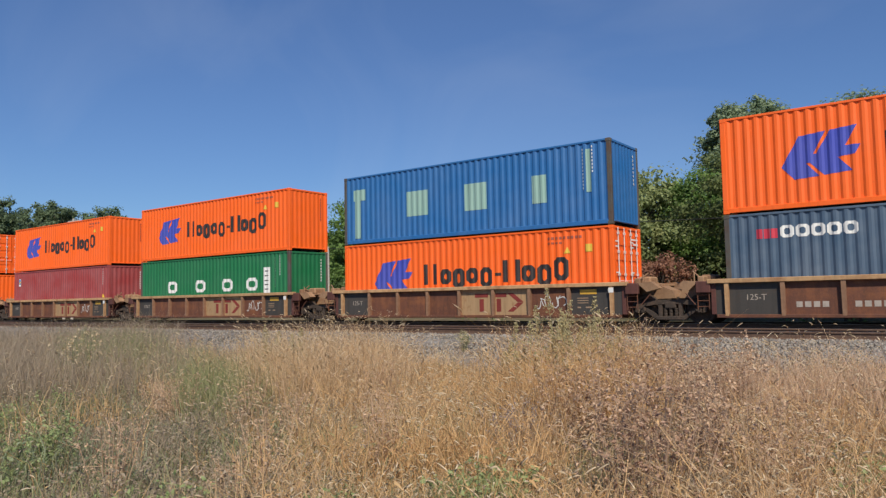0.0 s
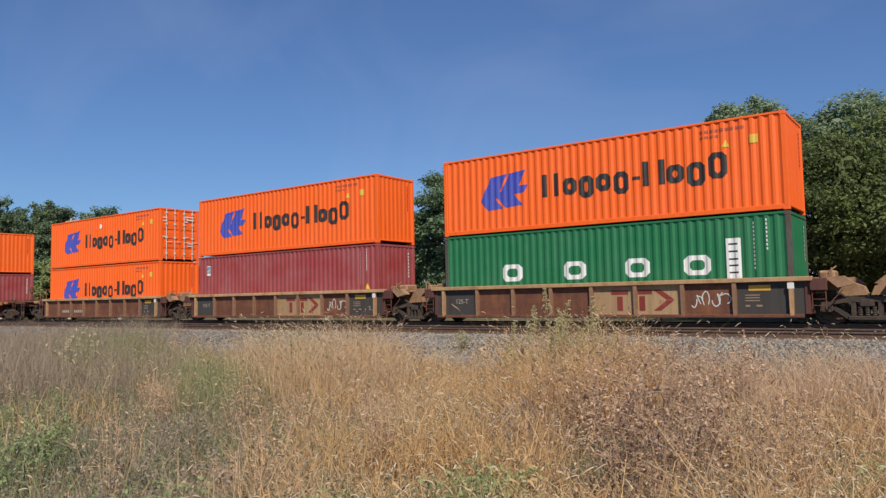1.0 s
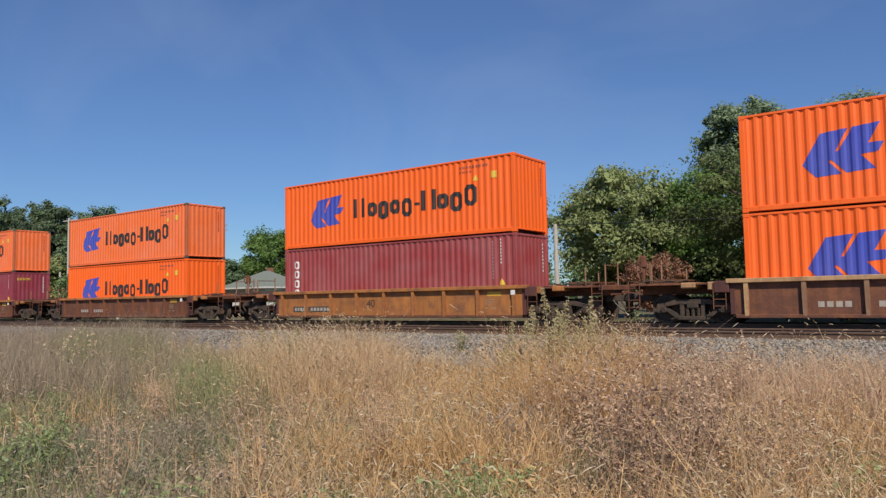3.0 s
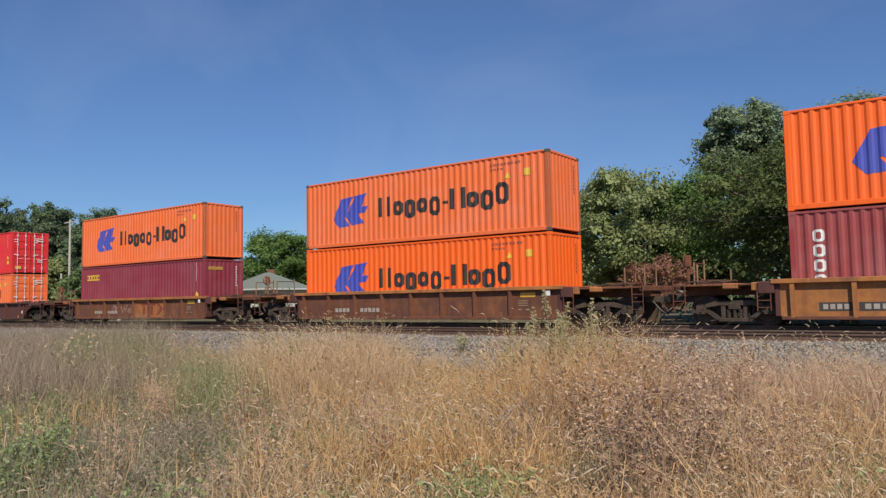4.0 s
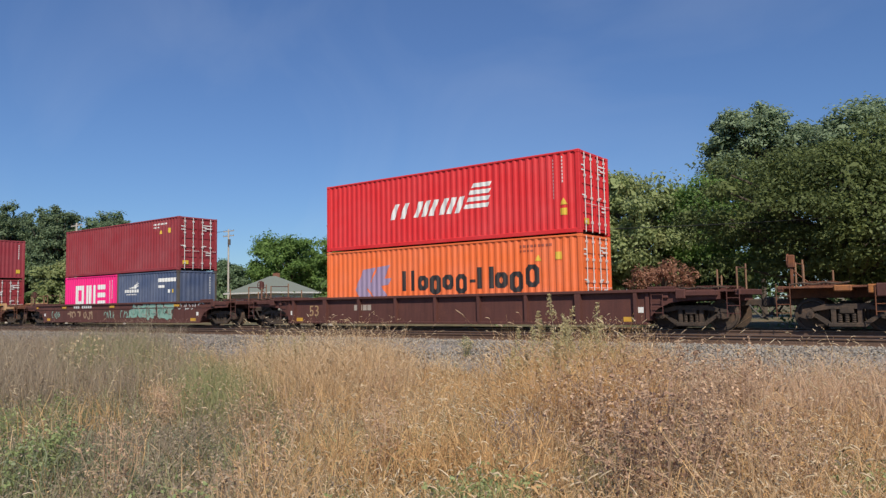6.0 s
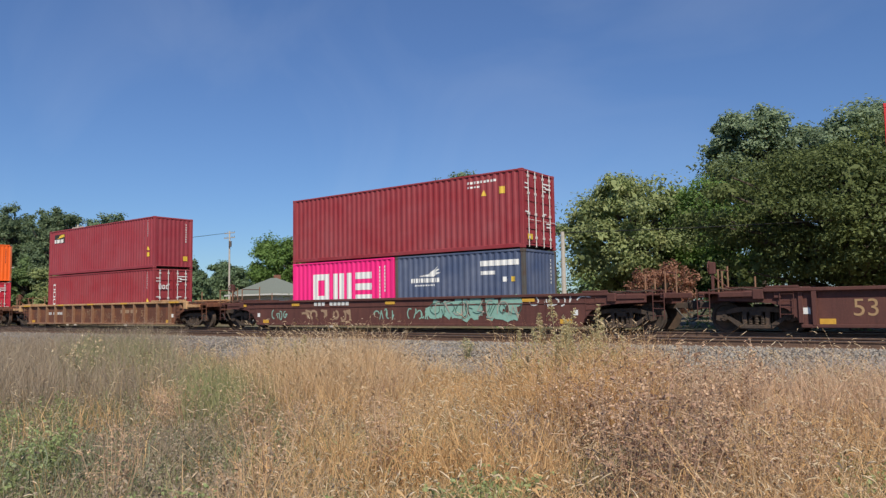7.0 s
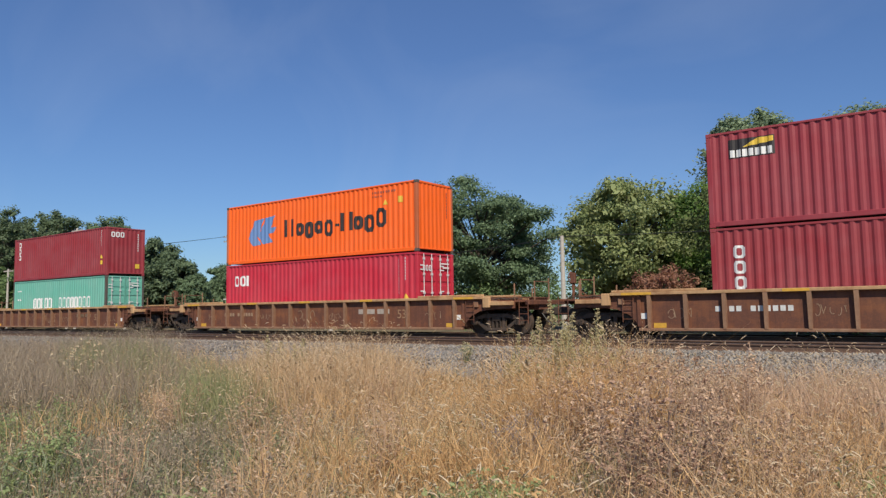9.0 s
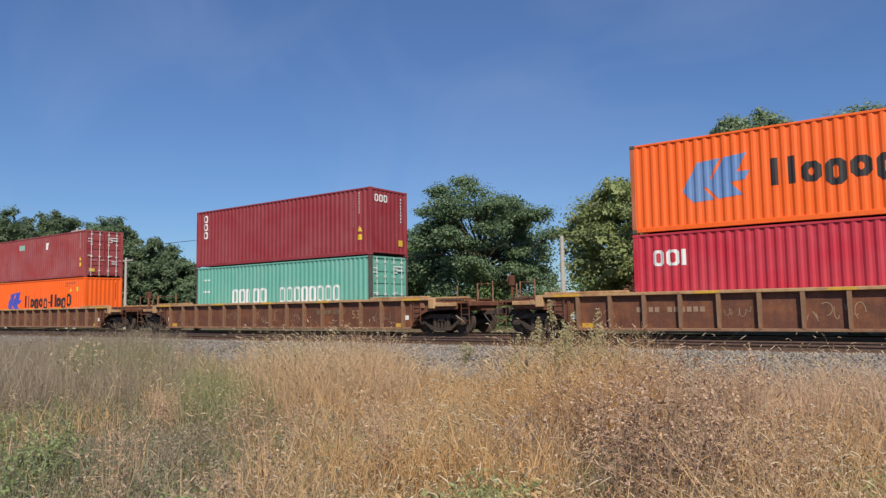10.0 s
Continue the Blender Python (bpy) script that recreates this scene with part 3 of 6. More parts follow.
def spring_mesh(bm):
    """A coil spring as one ribbed body."""
    n = 10
    rings = [[bm.verts.new((r * math.cos(2 * math.pi * i / n), r * math.sin(2 * math.pi * i / n), z)) for i in range(n)] for z, r in [(k * 0.024, 0.066 if k % 2 else 0.048) for k in range(12)]]
    for a_, b_ in zip(rings, rings[1:]):
        for i in range(n):
            j = (i + 1) % n
            bm.faces.new((a_[i], a_[j], b_[j], b_[i]))


def truck(parent, x):
    t = part("truck", "bolster", lambda bm: (box(bm, -0.18, 0.18, -1.10, 1.10, 0.48, 0.70, 0.03), rod(bm, (0, 0, 0.68), (0, 0, 0.84), 0.30, 16), box(bm, -0.8, 0.8, -0.06, 0.06, 0.40, 0.50)), IRON, parent, (x, 0, 0), "rusty two-axle truck")
    for s in (-1, 1):
        part("side_frame", "side_frame", side_frame_mesh, IRON, t, (0, s * 1.02, 0))
        for dx in (-0.17, 0.0, 0.17):
            part("spring", "spring", spring_mesh, IRON, t, (dx, s * 1.02, 0.24))
        for dx in (-0.89, 0.89):
            part("brake_shoe", ("brake_shoe", s, dx), lambda bm: box(bm, *sorted((dx * 0.40, dx * 0.45)), *sorted((s * 0.70, s * 0.82)), 0.30, 0.62, 0.02), IRON, t)
    for dx in (-0.89, 0.89):
        WHEELSETS.append((part("wheelset", "wheelset", wheelset_mesh, IRON, t, (dx, 0, WHEEL)), dx))
    return t


WHEELSETS = []


def grab(bm, x, y, z0, z1, w):
    rod(bm, (x, y, z0), (x, y, z1), 0.014, 6)
    rod(bm, (x + w, y, z0), (x + w, y, z1), 0.014, 6)
    for i in range(4):
        z = z0 + (z1 - z0) * (i + 0.5) / 4
        rod(bm, (x, y, z), (x + w, y, z), 0.012, 6)


def coupler_mesh(bm):
    box(bm, -0.75, 0.0, -0.09, 0.09, 0.72, 0.92, 0.02)
    box(bm, -0.05, 0.24, -0.16, 0.10, 0.68, 0.98, 0.04)
    box(bm, 0.14, 0.30, 0.05, 0.18, 0.70, 0.96, 0.03)
    rod(bm, (-0.1, -0.35, 0.75), (0.1, -0.32, 0.42), 0.03, 8)
    rod(bm, (0.1, -0.32, 0.42), (0.28, -0.2, 0.50), 0.03, 8)


def end_platform(car, s, x0, x1, deck_z, skin, chord, brake):
    """Platform over a truck: deck, sloping centre sill, stands, grab irons."""
    a, b = sorted((s * x0, s * x1))
    tag = (round(a, 2), round(b, 2), deck_z)
    part("end_deck", ("end_deck", *tag), lambda bm: (box(bm, a, b, -0.45, 0.45, deck_z - 0.34, deck_z - 0.06, 0.02), box(bm, a, b, -1.30, 1.30, deck_z - 0.06, deck_z, 0.01)), skin, car)
    part("bolster_casting", ("bolster_casting", *tag), lambda bm: (box(bm, s * (x0 + 1.2) - 0.22, s * (x0 + 1.2) + 0.22, -1.38, 1.38, deck_z - 0.16, deck_z + 0.015, 0.03), box(bm, s * (x0 + 0.5) - 0.1, s * (x0 + 0.5) + 0.1, -1.42, -1.25, deck_z - 0.22, deck_z + 0.02, 0.02)), chord, car)
    part("end_beam", ("end_beam", *tag), lambda bm: box(bm, s * x1 - 0.08, s * x1 + 0.08, -1.35, 1.35, deck_z - 0.16, deck_z + 0.02, 0.02), skin, car)
    part("grab_iron", ("grab_iron", *tag), lambda bm: grab(bm, s * (x1 - 0.1) - 0.2, -1.40, 0.40, deck_z + 0.1, 0.36), skin, car)
    part("grab_iron", ("grab_iron_in", *tag), lambda bm: grab(bm, s * (x0 + 0.25) - 0.18, -1.44, 0.45, deck_z, 0.36), skin, car)
    part("walkway_grating", ("walkway_grating", *tag), lambda bm: [box(bm, s * (x1 - 0.9) - 0.35 + 0.1 * i, s * (x1 - 0.9) - 0.30 + 0.1 * i, -1.15, 1.15, deck_z + 0.10, deck_z + 0.14) for i in range(8)] + [box(bm, s * (x1 - 0.9) - 0.38, s * (x1 - 0.9) + 0.5, y, y + 0.05, deck_z, deck_z + 0.10) for y in (-1.1, 1.05)], skin, car)
    xs_ = s * (x1 - 0.25)
    for k_, (dx, yy, hh) in enumerate(((0.0, -0.35, 0.72), (-0.35, -1.2, 0.62), (0.0, 0.75, 0.85), (-0.8, 0.9, 0.5))):
        part("stanchion", ("stanchion", k_, *tag), lambda bm: rod(bm, (xs_ + s * dx, yy, deck_z), (xs_ + s * dx, yy, deck_z + hh), 0.028, 8), POST_TAN, car)
    part("hand_rail", ("hand_rail", *tag), lambda bm: rod(bm, (xs_, -0.35, deck_z + 0.7), (xs_, 0.75, deck_z + 0.7), 0.02, 6), skin, car)
    part("brake_pipe", ("brake_pipe", *tag), lambda bm: [rod(bm, (xs_ - s * 0.3 * u, -1.28, deck_z + 0.05 + 0.05 * (u % 2)), (xs_ - s * 0.3 * (u + 1), -1.28, deck_z + 0.05 + 0.05 * ((u + 1) % 2)), 0.025, 6) for u in range(5)], IRON, car)
    if brake:
        stand = part("brake_stand", ("brake_stand", *tag), lambda bm: (box(bm, xs_ - 0.04, xs_ + 0.04, -0.96, -0.88, deck_z, deck_z + 0.92, 0.01), box(bm, xs_ - 0.09, xs_ + 0.09, -1.0, -0.84, deck_z + 0.55, deck_z + 0.92, 0.02), rod(bm, (xs_, -0.9, deck_z + 0.5), (xs_ - s * 0.5, -0.6, deck_z), 0.02, 6)), skin, car)
        part("brake_wheel", ("brake_wheel", *tag), lambda bm: (turned(bm, [(-0.99, 0.02), (-1.0, 0.06), (-1.02, 0.06), (-1.03, 0.02)], 12), [rod(bm, (0.20 * math.cos(i * math.pi / 5), -1.01, 0.20 * math.sin(i * math.pi / 5)), (0.20 * math.cos((i + 1) * math.pi / 5), -1.01, 0.20 * math.sin((i + 1) * math.pi / 5)), 0.02, 6) for i in range(10)], [rod(bm, (0, -1.01, 0), (0.20 * math.cos(i * math.pi * 2 / 5), -1.01, 0.20 * math.sin(i * math.pi * 2 / 5)), 0.014, 6) for i in range(5)]), skin, stand, turn=Matrix.Translation((s * (x1 - 0.25) - 0.92 * s, -0.9, deck_z + 0.75)) @ Matrix.Rotation(s * math.pi / 2, 4, "Z"))


def flat_text(parent, name, text, x, z, size, y, material):
    cu = bpy.data.curves.new("lettering", "FONT")
    cu.body, cu.size, cu.extrude = text, size, 0.002
    ob = new("lettering", cu)
    me = bpy.data.meshes.new_from_object(ob.evaluated_get(bpy.context.evaluated_depsgraph_get()))
    bpy.data.objects.remove(ob)
    me.materials.append(material)
    ob = new(name, me)
    ob.parent = parent
    ob.matrix_basis = pose(x, y, z, 90, 0, 0)
    return tagged(ob, "painted " + text)


def rects(y, shapes):
    """Thin painted plates of (x0, x1, z0, z1) on the side at y."""
    return lambda bm: [box(bm, a, b, y - 0.004, y, c, d) for a, b, c, d in shapes]


def scrawl(seed, x0, x1, z0, z1, n, width, face=-1.436):
    """A spray-painted scrawl: a closed-up wandering band of strokes on a side."""
    rng = random.Random(seed)

    def build(bm):
        y = face
        w = (x1 - x0) / n
        h = z1 - z0
        for i in range(n):
            cx, cz = x0 + (i + rng.uniform(0.2, 0.8)) * w, z0 + h * rng.uniform(0.4, 0.6)
            if i % 3 == 1:
                p = [(cx + w * rng.uniform(-0.5, 0.5), z0 + h * rng.uniform(0.0, 1.0)) for _ in range(4)]
            else:
                ra, rb, st = w * rng.uniform(0.3, 0.8), h * rng.uniform(0.25, 0.5), rng.uniform(0, 6.28)
                p = [(cx + ra * math.cos(st + t_), cz + rb * math.sin(st + t_ * rng.uniform(0.95, 1.05))) for t_ in np.linspace(0, math.pi * rng.uniform(0.7, 1.9), 9)]
            for (xa, za), (xb, zb) in zip(p, p[1:]):
                d = Vector((xb - xa, zb - za))
                if d.length < 1e-3:
                    continue
                o = Vector((-d.y, d.x)).normalized() * width / 2
                e = d.normalized() * width * 0.3
                y -= 0.00012
                bm.faces.new([bm.verts.new((xx, y, zz)) for xx, zz in ((xa - o.x - e.x, za - o.y - e.y), (xb - o.x + e.x, zb - o.y + e.y), (xb + o.x + e.x, zb + o.y + e.y), (xa + o.x - e.x, za + o.y - e.y))])
    return build


def well_floor(car, half, key):
    part("well_floor", ("well_floor", key), lambda bm: (box(bm, -half, half, -0.35, 0.35, 0.16, 0.24), [box(bm, x - 0.25, x + 0.25, -1.3, 1.3, 0.20, 0.356) for x in np.linspace(-half + 0.4, half - 0.4, 7)]), CAR_DARK, car)


def short_well_car(label, left, right, left_artic, right_artic, chord, panels, marks):
    """A forty-foot well: left and right are its half lengths to the joints."""
    car = new("well_car")
    tagged(car, label, "railway car", "cars of the train")
    half = 6.45
    posts = [-6.05, -4.52, -3.0, -1.50, 0.0, 1.50, 3.0, 4.52, 6.05]
    for s in (-1, 1):
        part("top_chord", ("top_chord", s), lambda bm: box(bm, -half - 0.15, half + 0.15, *sorted((s * 1.28, s * 1.50)), 1.225, 1.355, 0.012), chord, car)
        part("bottom_chord", ("bottom_chord", s), lambda bm: box(bm, -half + 0.1, half - 0.1, *sorted((s * 1.26, s * 1.47)), 0.20, 0.30, 0.012), CAR_BROWN, car)
        for i, (x, x2) in enumerate(zip([-half] + posts, posts + [half])):
            part("side_plate", ("side_plate", round(x, 2), s), lambda bm: box(bm, x + 0.004, x2 - 0.004, *sorted((s * 1.33, s * 1.355)), 0.30, 1.225), panels.get(max(0, min(7, i - 1)), CAR_BROWN) if s < 0 else CAR_BROWN, car)
        for x in posts:
            part("post", ("post", s), lambda bm: slab(bm, [(-0.05, 0.26), (0.05, 0.26), (0.06, 1.225), (-0.06, 1.225)], *sorted((s * 1.345, s * 1.475))), CAR_TAN if chord is CAR_TAN and abs(x) > 5 else (POST_TAN if chord is CAR_TAN else CAR_ORANGE if len(panels) == 8 else CAR_BROWN), car, (x, 0, 0))
    well_floor(car, half, "short")
    for s, reach, artic in ((-1, left, left_artic), (1, right, right_artic)):
        part("bulkhead", ("bulkhead", s), lambda bm: (box(bm, *sorted((s * 6.38, s * 6.52)), -1.38, 1.38, 0.30, 1.32, 0.01), box(bm, *sorted((s * 6.52, s * 6.95)), -1.47, -1.30, 0.95, 1.30, 0.02), box(bm, *sorted((s * 6.52, s * 6.95)), 1.30, 1.47, 0.95, 1.30, 0.02)), CAR_DARK, car)
        if artic:
            part("articulation_casting", ("articulation_casting", s), lambda bm: (slab(bm, [(s * 6.5, 1.25), (s * 7.1, 1.30), (s * 7.7, 1.05), (s * 7.8, 0.80), (s * 7.2, 0.78), (s * 6.5, 0.70)], -0.42, 0.42), slab(bm, [(s * 6.9, 1.30), (s * 7.35, 1.34), (s * 7.62, 1.12), (s * 7.2, 1.02)], -1.36, -1.05), slab(bm, [(s * 6.9, 1.30), (s * 7.35, 1.34), (s * 7.62, 1.12), (s * 7.2, 1.02)], 1.05, 1.36)), CAR_SAND, car)
            part("end_deck", ("end_deck_a", s), lambda bm: (box(bm, *sorted((s * 6.52, s * 7.30)), -1.35, 1.35, 1.20, 1.26, 0.01), box(bm, *sorted((s * 6.62, s * 7.05)), -0.55, 0.15, 1.26, 1.52, 0.05), rod(bm, (s * 6.7, -1.15, 1.26), (s * 7.15, -1.0, 1.62), 0.025, 6), rod(bm, (s * 7.05, -1.2, 1.26), (s * 7.05, -1.2, 1.58), 0.022, 6), box(bm, *sorted((s * 6.75, s * 6.95)), -1.25, -0.8, 1.26, 1.46, 0.03)), CAR_SAND, car)
            part("grab_iron", ("grab_a", s), lambda bm: (grab(bm, s * 6.74 - 0.17, -1.40, 0.45, 1.15, 0.34), rod(bm, (s * 7.0, -1.35, 0.6), (s * 7.3, -1.30, 0.95), 0.016, 6)), CAR_BROWN, car)
        else:
            end_platform(car, s, 6.55, reach - 0.55, 1.26, CAR_BROWN, chord, s < 0)
            part("coupler", ("coupler", s), coupler_mesh, IRON, car, turn=Matrix.Translation((s * (reach - 0.18), 0, 0)) @ (Matrix() if s > 0 else Matrix.Rotation(math.pi, 4, "Z")))
            part("air_hose", ("air_hose", s), lambda bm: [rod(bm, (s * (reach - 0.5 + 0.5 * u / 5), -0.45, 0.75 - 0.40 * math.sin(math.pi / 2 * u / 5)), (s * (reach - 0.5 + 0.5 * (u + 1) / 5), -0.45, 0.75 - 0.40 * math.sin(math.pi / 2 * (u + 1) / 5)), 0.025, 6) for u in range(5)], MARK_BLACK, car)
            truck(car, s * 7.72)
    part("reflector", "white_reflector", rects(-1.475, [(5.96, 6.14, 1.02, 1.18)]), MARK_WHITE, car, label="small white plate")
    part("reflector", "yellow_reflector", rects(-1.356, [(4.9, 5.5, 0.98, 1.14)]), CAR_AMBER, car, label="amber strip")
    tagged(part("data_panel", "data_panel", rects(-1.3565, [(4.8, 5.2, 0.84 - i * 0.08, 0.868 - i * 0.08) for i in range(3)] + [(4.8, 4.92, 0.52, 0.57), (5.1, 5.26, 0.52, 0.57)]), GRAFFITI_TAN, car, label="rows of unreadable data bars"), kind="stuff")
    for name, key, build, mat, lab in marks:
        tagged(part(name, key, build, mat, car, label=lab), kind="stuff" if name == "number_strip" else "")
    return car


def long_well_car(label, skin, chord, post_skin, npost, smooth, marks, top=1.40):
    """A fifty-three-foot well with deep sides that arch up over the trucks."""
    car = new("well_car")
    tagged(car, label, "railway car", "cars of the train")
    half = 8.35
    face = 1.43 if smooth else 1.35
    k = round(top, 2)
    for s in (-1, 1):
        y0, y1 = sorted((s * (face - 0.03), s * face))
        arch = [(-half, 0.20), (half, 0.20)]
        rise = [(half + 0.12, 0.45), (half + 0.35, 0.68), (half + 0.75, 0.86), (half + 1.3, 0.92), (10.6, 0.95), (10.6, 1.18), (9.4, top - 0.10)]
        out = arch + rise + [(-x, z) for x, z in rise[::-1]]
        part("side_wall", ("side_wall", s, k, smooth), lambda bm: slab(bm, out, y0, y1), skin, car)
        part("top_chord", ("top_chord_l", s, k), lambda bm: box(bm, -9.3, 9.3, *sorted((s * 1.28, s * 1.50)), top - 0.10, top, 0.012), chord, car)
        part("bottom_chord", ("bottom_chord_l", s), lambda bm: box(bm, -half, half, *sorted((s * 1.27, s * 1.48)), 0.17, 0.26, 0.012), post_skin, car)
        for e in (-1, 1):
            part("end_chord", ("end_chord", s, e, k), lambda bm: (box(bm, *sorted((e * (6.25 if top > 1.35 else 8.4), e * 9.25)), *sorted((s * 1.26, s * 1.46)), top + 0.004, top + 0.075, 0.01), box(bm, *sorted((e * 9.35, e * 10.55)), *sorted((s * 1.30, s * 1.47)), 1.06, 1.20, 0.012), box(bm, *sorted((e * 9.30, e * 9.60)), *sorted((s * 1.36, s * 1.50)), 0.98, top - 0.02, 0.02)), chord, car)
        if not smooth:
            for x in np.linspace(-half + 0.35, half - 0.35, npost):
                big = abs(abs(x) - 6.2) < 0.45
                part("post", ("post_l", s, big, k), lambda bm: slab(bm, [(-0.045, 0.24), (0.045, 0.24), (0.06, top - 0.10), (-0.06, top - 0.10)] if not big else [(-0.09, 0.24), (0.09, 0.24), (0.11, top - 0.002), (-0.11, top - 0.002)], *sorted((s * (face - 0.01), s * 1.49))), post_skin, car, (float(x), 0, 0))
        else:
            part("side_seam", ("side_seam", s, k), lambda bm: (box(bm, -9.2, 9.2, *sorted((s * 1.43, s * 1.455)), 0.94, 0.99, 0.008), [box(bm, x, x + 0.03, *sorted((s * 1.43, s * 1.445)), 0.25, top - 0.10) for x in (-7, -3.5, 0, 3.5, 7)]), skin, car)
    well_floor(car, half, "long")
    for s in (-1, 1):
        part("bulkhead", ("bulkhead_l", s, k), lambda bm: box(bm, *sorted((s * 8.3, s * 8.42)), -1.40, 1.40, 0.30, top - 0.02, 0.01), skin, car)
        end_platform(car, s, 8.45, 11.1, 1.22, skin, post_skin, s < 0)
        part("coupler", ("coupler", s), coupler_mesh, IRON, car, turn=Matrix.Translation((s * 11.55, 0, 0)) @ (Matrix() if s > 0 else Matrix.Rotation(math.pi, 4, "Z")))
        part("air_hose", ("air_hose_l", s), lambda bm: [rod(bm, (s * (11.2 + 0.5 * u / 5), -0.45, 0.75 - 0.42 * math.sin(math.pi / 2 * u / 5)), (s * (11.2 + 0.5 * (u + 1) / 5), -0.45, 0.75 - 0.42 * math.sin(math.pi / 2 * (u + 1) / 5)), 0.025, 6) for u in range(5)], MARK_BLACK, car)
        truck(car, s * 9.62)
    for xa, xb in ((-7.9, -7.5), (7.55, 8.0)):
        part("reflector", ("yellow_l", xa, smooth), rects(-face - 0.004, [(xa, xb, 0.27, 0.42)]), CAR_AMBER, car, label="amber plate")
    for xa, xb in ((-8.9, -7.9), (-4.1, -3.4), (-0.5, 0.2), (3.2, 3.9), (8.0, 8.9)):
        if chord is CAR_TAN:
            part("reflector", ("yellow_top", xa, k), rects(-1.503, [(xa, xb, top - 0.09, top - 0.01)]), CAR_AMBER, car, label="amber strip on the top chord")
    for xa in (-8.30, 8.05):
        part("reflector", ("white_l", xa, smooth), rects(-face - 0.004, [(xa, xa + 0.18, 0.55, 0.73)]), MARK_WHITE, car, label="small white plate")
    for name, key, build, mat, lab in marks:
        part(name, key, build, mat, car, label=lab)
    return car


# ---- the train ----
TRAIN = []          # (thing, x at the start, z)


def put(thing, x, z=0.0):
    thing.location = (x, TRACK_Y, z)
    TRAIN.append((thing, x, z))
    return thing


def logo_panel(k, y=-1.3575):
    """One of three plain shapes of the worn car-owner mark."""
    def build(bm):
        if k < 2:
            rects(y, [(0.66 + 0.78 * k, 1.24 + 0.78 * k, 0.94, 1.08), (0.86 + 0.74 * k, 1.05 + 0.74 * k, 0.42, 0.88)])(bm)
        else:
            for z0, z1 in ((0.42, 0.74), (0.76, 1.08)):
                slab(bm, [(2.06, z0 if z0 < 0.5 else z1), (2.30, z0 if z0 < 0.5 else z1), (2.72, z1 if z0 < 0.5 else z0), (2.48, z1 if z0 < 0.5 else z0)], y - 0.004, y)
    return build


ARTIC = "articulated well car unit with rusty posts and tan top chord"
LOOSE = "rusty well car with orange-tan top chord and brown posts"
DEEP = "rusty brown long well car with tan posts"
panel_marks = [("painted_shape", ("logo_panel", k), logo_panel(k), MARK_OXIDE, "worn dark red plain shape") for k in range(3)] + [("graffiti", "scrawl_white", scrawl(3, 3.25, 4.4, 0.45, 1.0, 6, 0.03, -1.36), GRAFFITI_WHITE, "white sprayed scrawl")]
digits = [("number_strip", "unit_bars", rects(-1.3565, [(-4.2 + 0.22 * i, -4.04 + 0.22 * i, 0.50, 0.66) for i in range(4)] + [(-2.75 + 0.22 * i, -2.59 + 0.22 * i, 0.50, 0.66) for i in range(5)]), GRAFFITI_PALE, "pale number bars")]

dark_digits = [("number_backing", "dark_backing", rects(-1.3565, [(-5.40, -4.60, 0.44, 0.68), (-4.44, -3.05, 0.44, 0.68)]), CAR_GREY, "dark painted-over strip"),
               ("number_strip", "dark_bars", rects(-1.3615, [(-5.30 + 0.17 * i, -5.18 + 0.17 * i, 0.49, 0.63) for i in range(4)] + [(-4.30 + 0.2 * i, -4.16 + 0.2 * i, 0.49, 0.63) for i in range(6)]), GRAFFITI_PALE, "pale number bars")]
units = [
    (-5.85, "slate", "orange", "artic", {0: CAR_GREY, 7: CAR_GREY}, digits),
    (-21.56, "orange_doors", "blue", "artic", {0: CAR_GREY, 4: CAR_PANEL, 5: CAR_PANEL, 7: CAR_GREY}, panel_marks),
    (-37.25, "green", "orange", "artic", {0: CAR_GREY, 4: CAR_PANEL, 5: CAR_PANEL, 7: CAR_GREY}, panel_marks),
    (-52.85, "maroon_sign", "orange", "artic", {0: CAR_GREY, 4: CAR_PANEL, 5: CAR_PANEL, 7: CAR_GREY}, panel_marks),
    (-68.51, "orange", "orange_spot", "artic", {7: CAR_GREY}, digits),
    (-88.42, "maroon_upright", "orange", "loose", {q: CAR_ORANGE for q in range(8)}, dark_digits),
    (-108.18, "orange", "faded", "loose", {}, digits),
    (-127.85, "wine", "faded", "loose", {4: CAR_ORANGE, 5: CAR_ORANGE}, digits + panel_marks[:3] + [("graffiti", "pale_scrawl", scrawl(5, -2.2, -0.7, 0.50, 0.95, 7, 0.03, -1.36), GRAFFITI_PALE, "pale sprayed scrawl")]),
    (-149.43, "faded_doors", "red", "plain", {}, []),
    (-172.81, "twins", "brick_doors", "smooth", {}, []),
    (-196.31, "brick_upright_doors", "sign_yellow", "deep", {}, []),
    (-219.86, "crimson", "orange_grey", "deep", {}, []),
    (-243.47, "teal", "maroon_three", "deep", {}, []),
    (-267.05, "orange", "maroon_doors", "deep", {}, []),
]
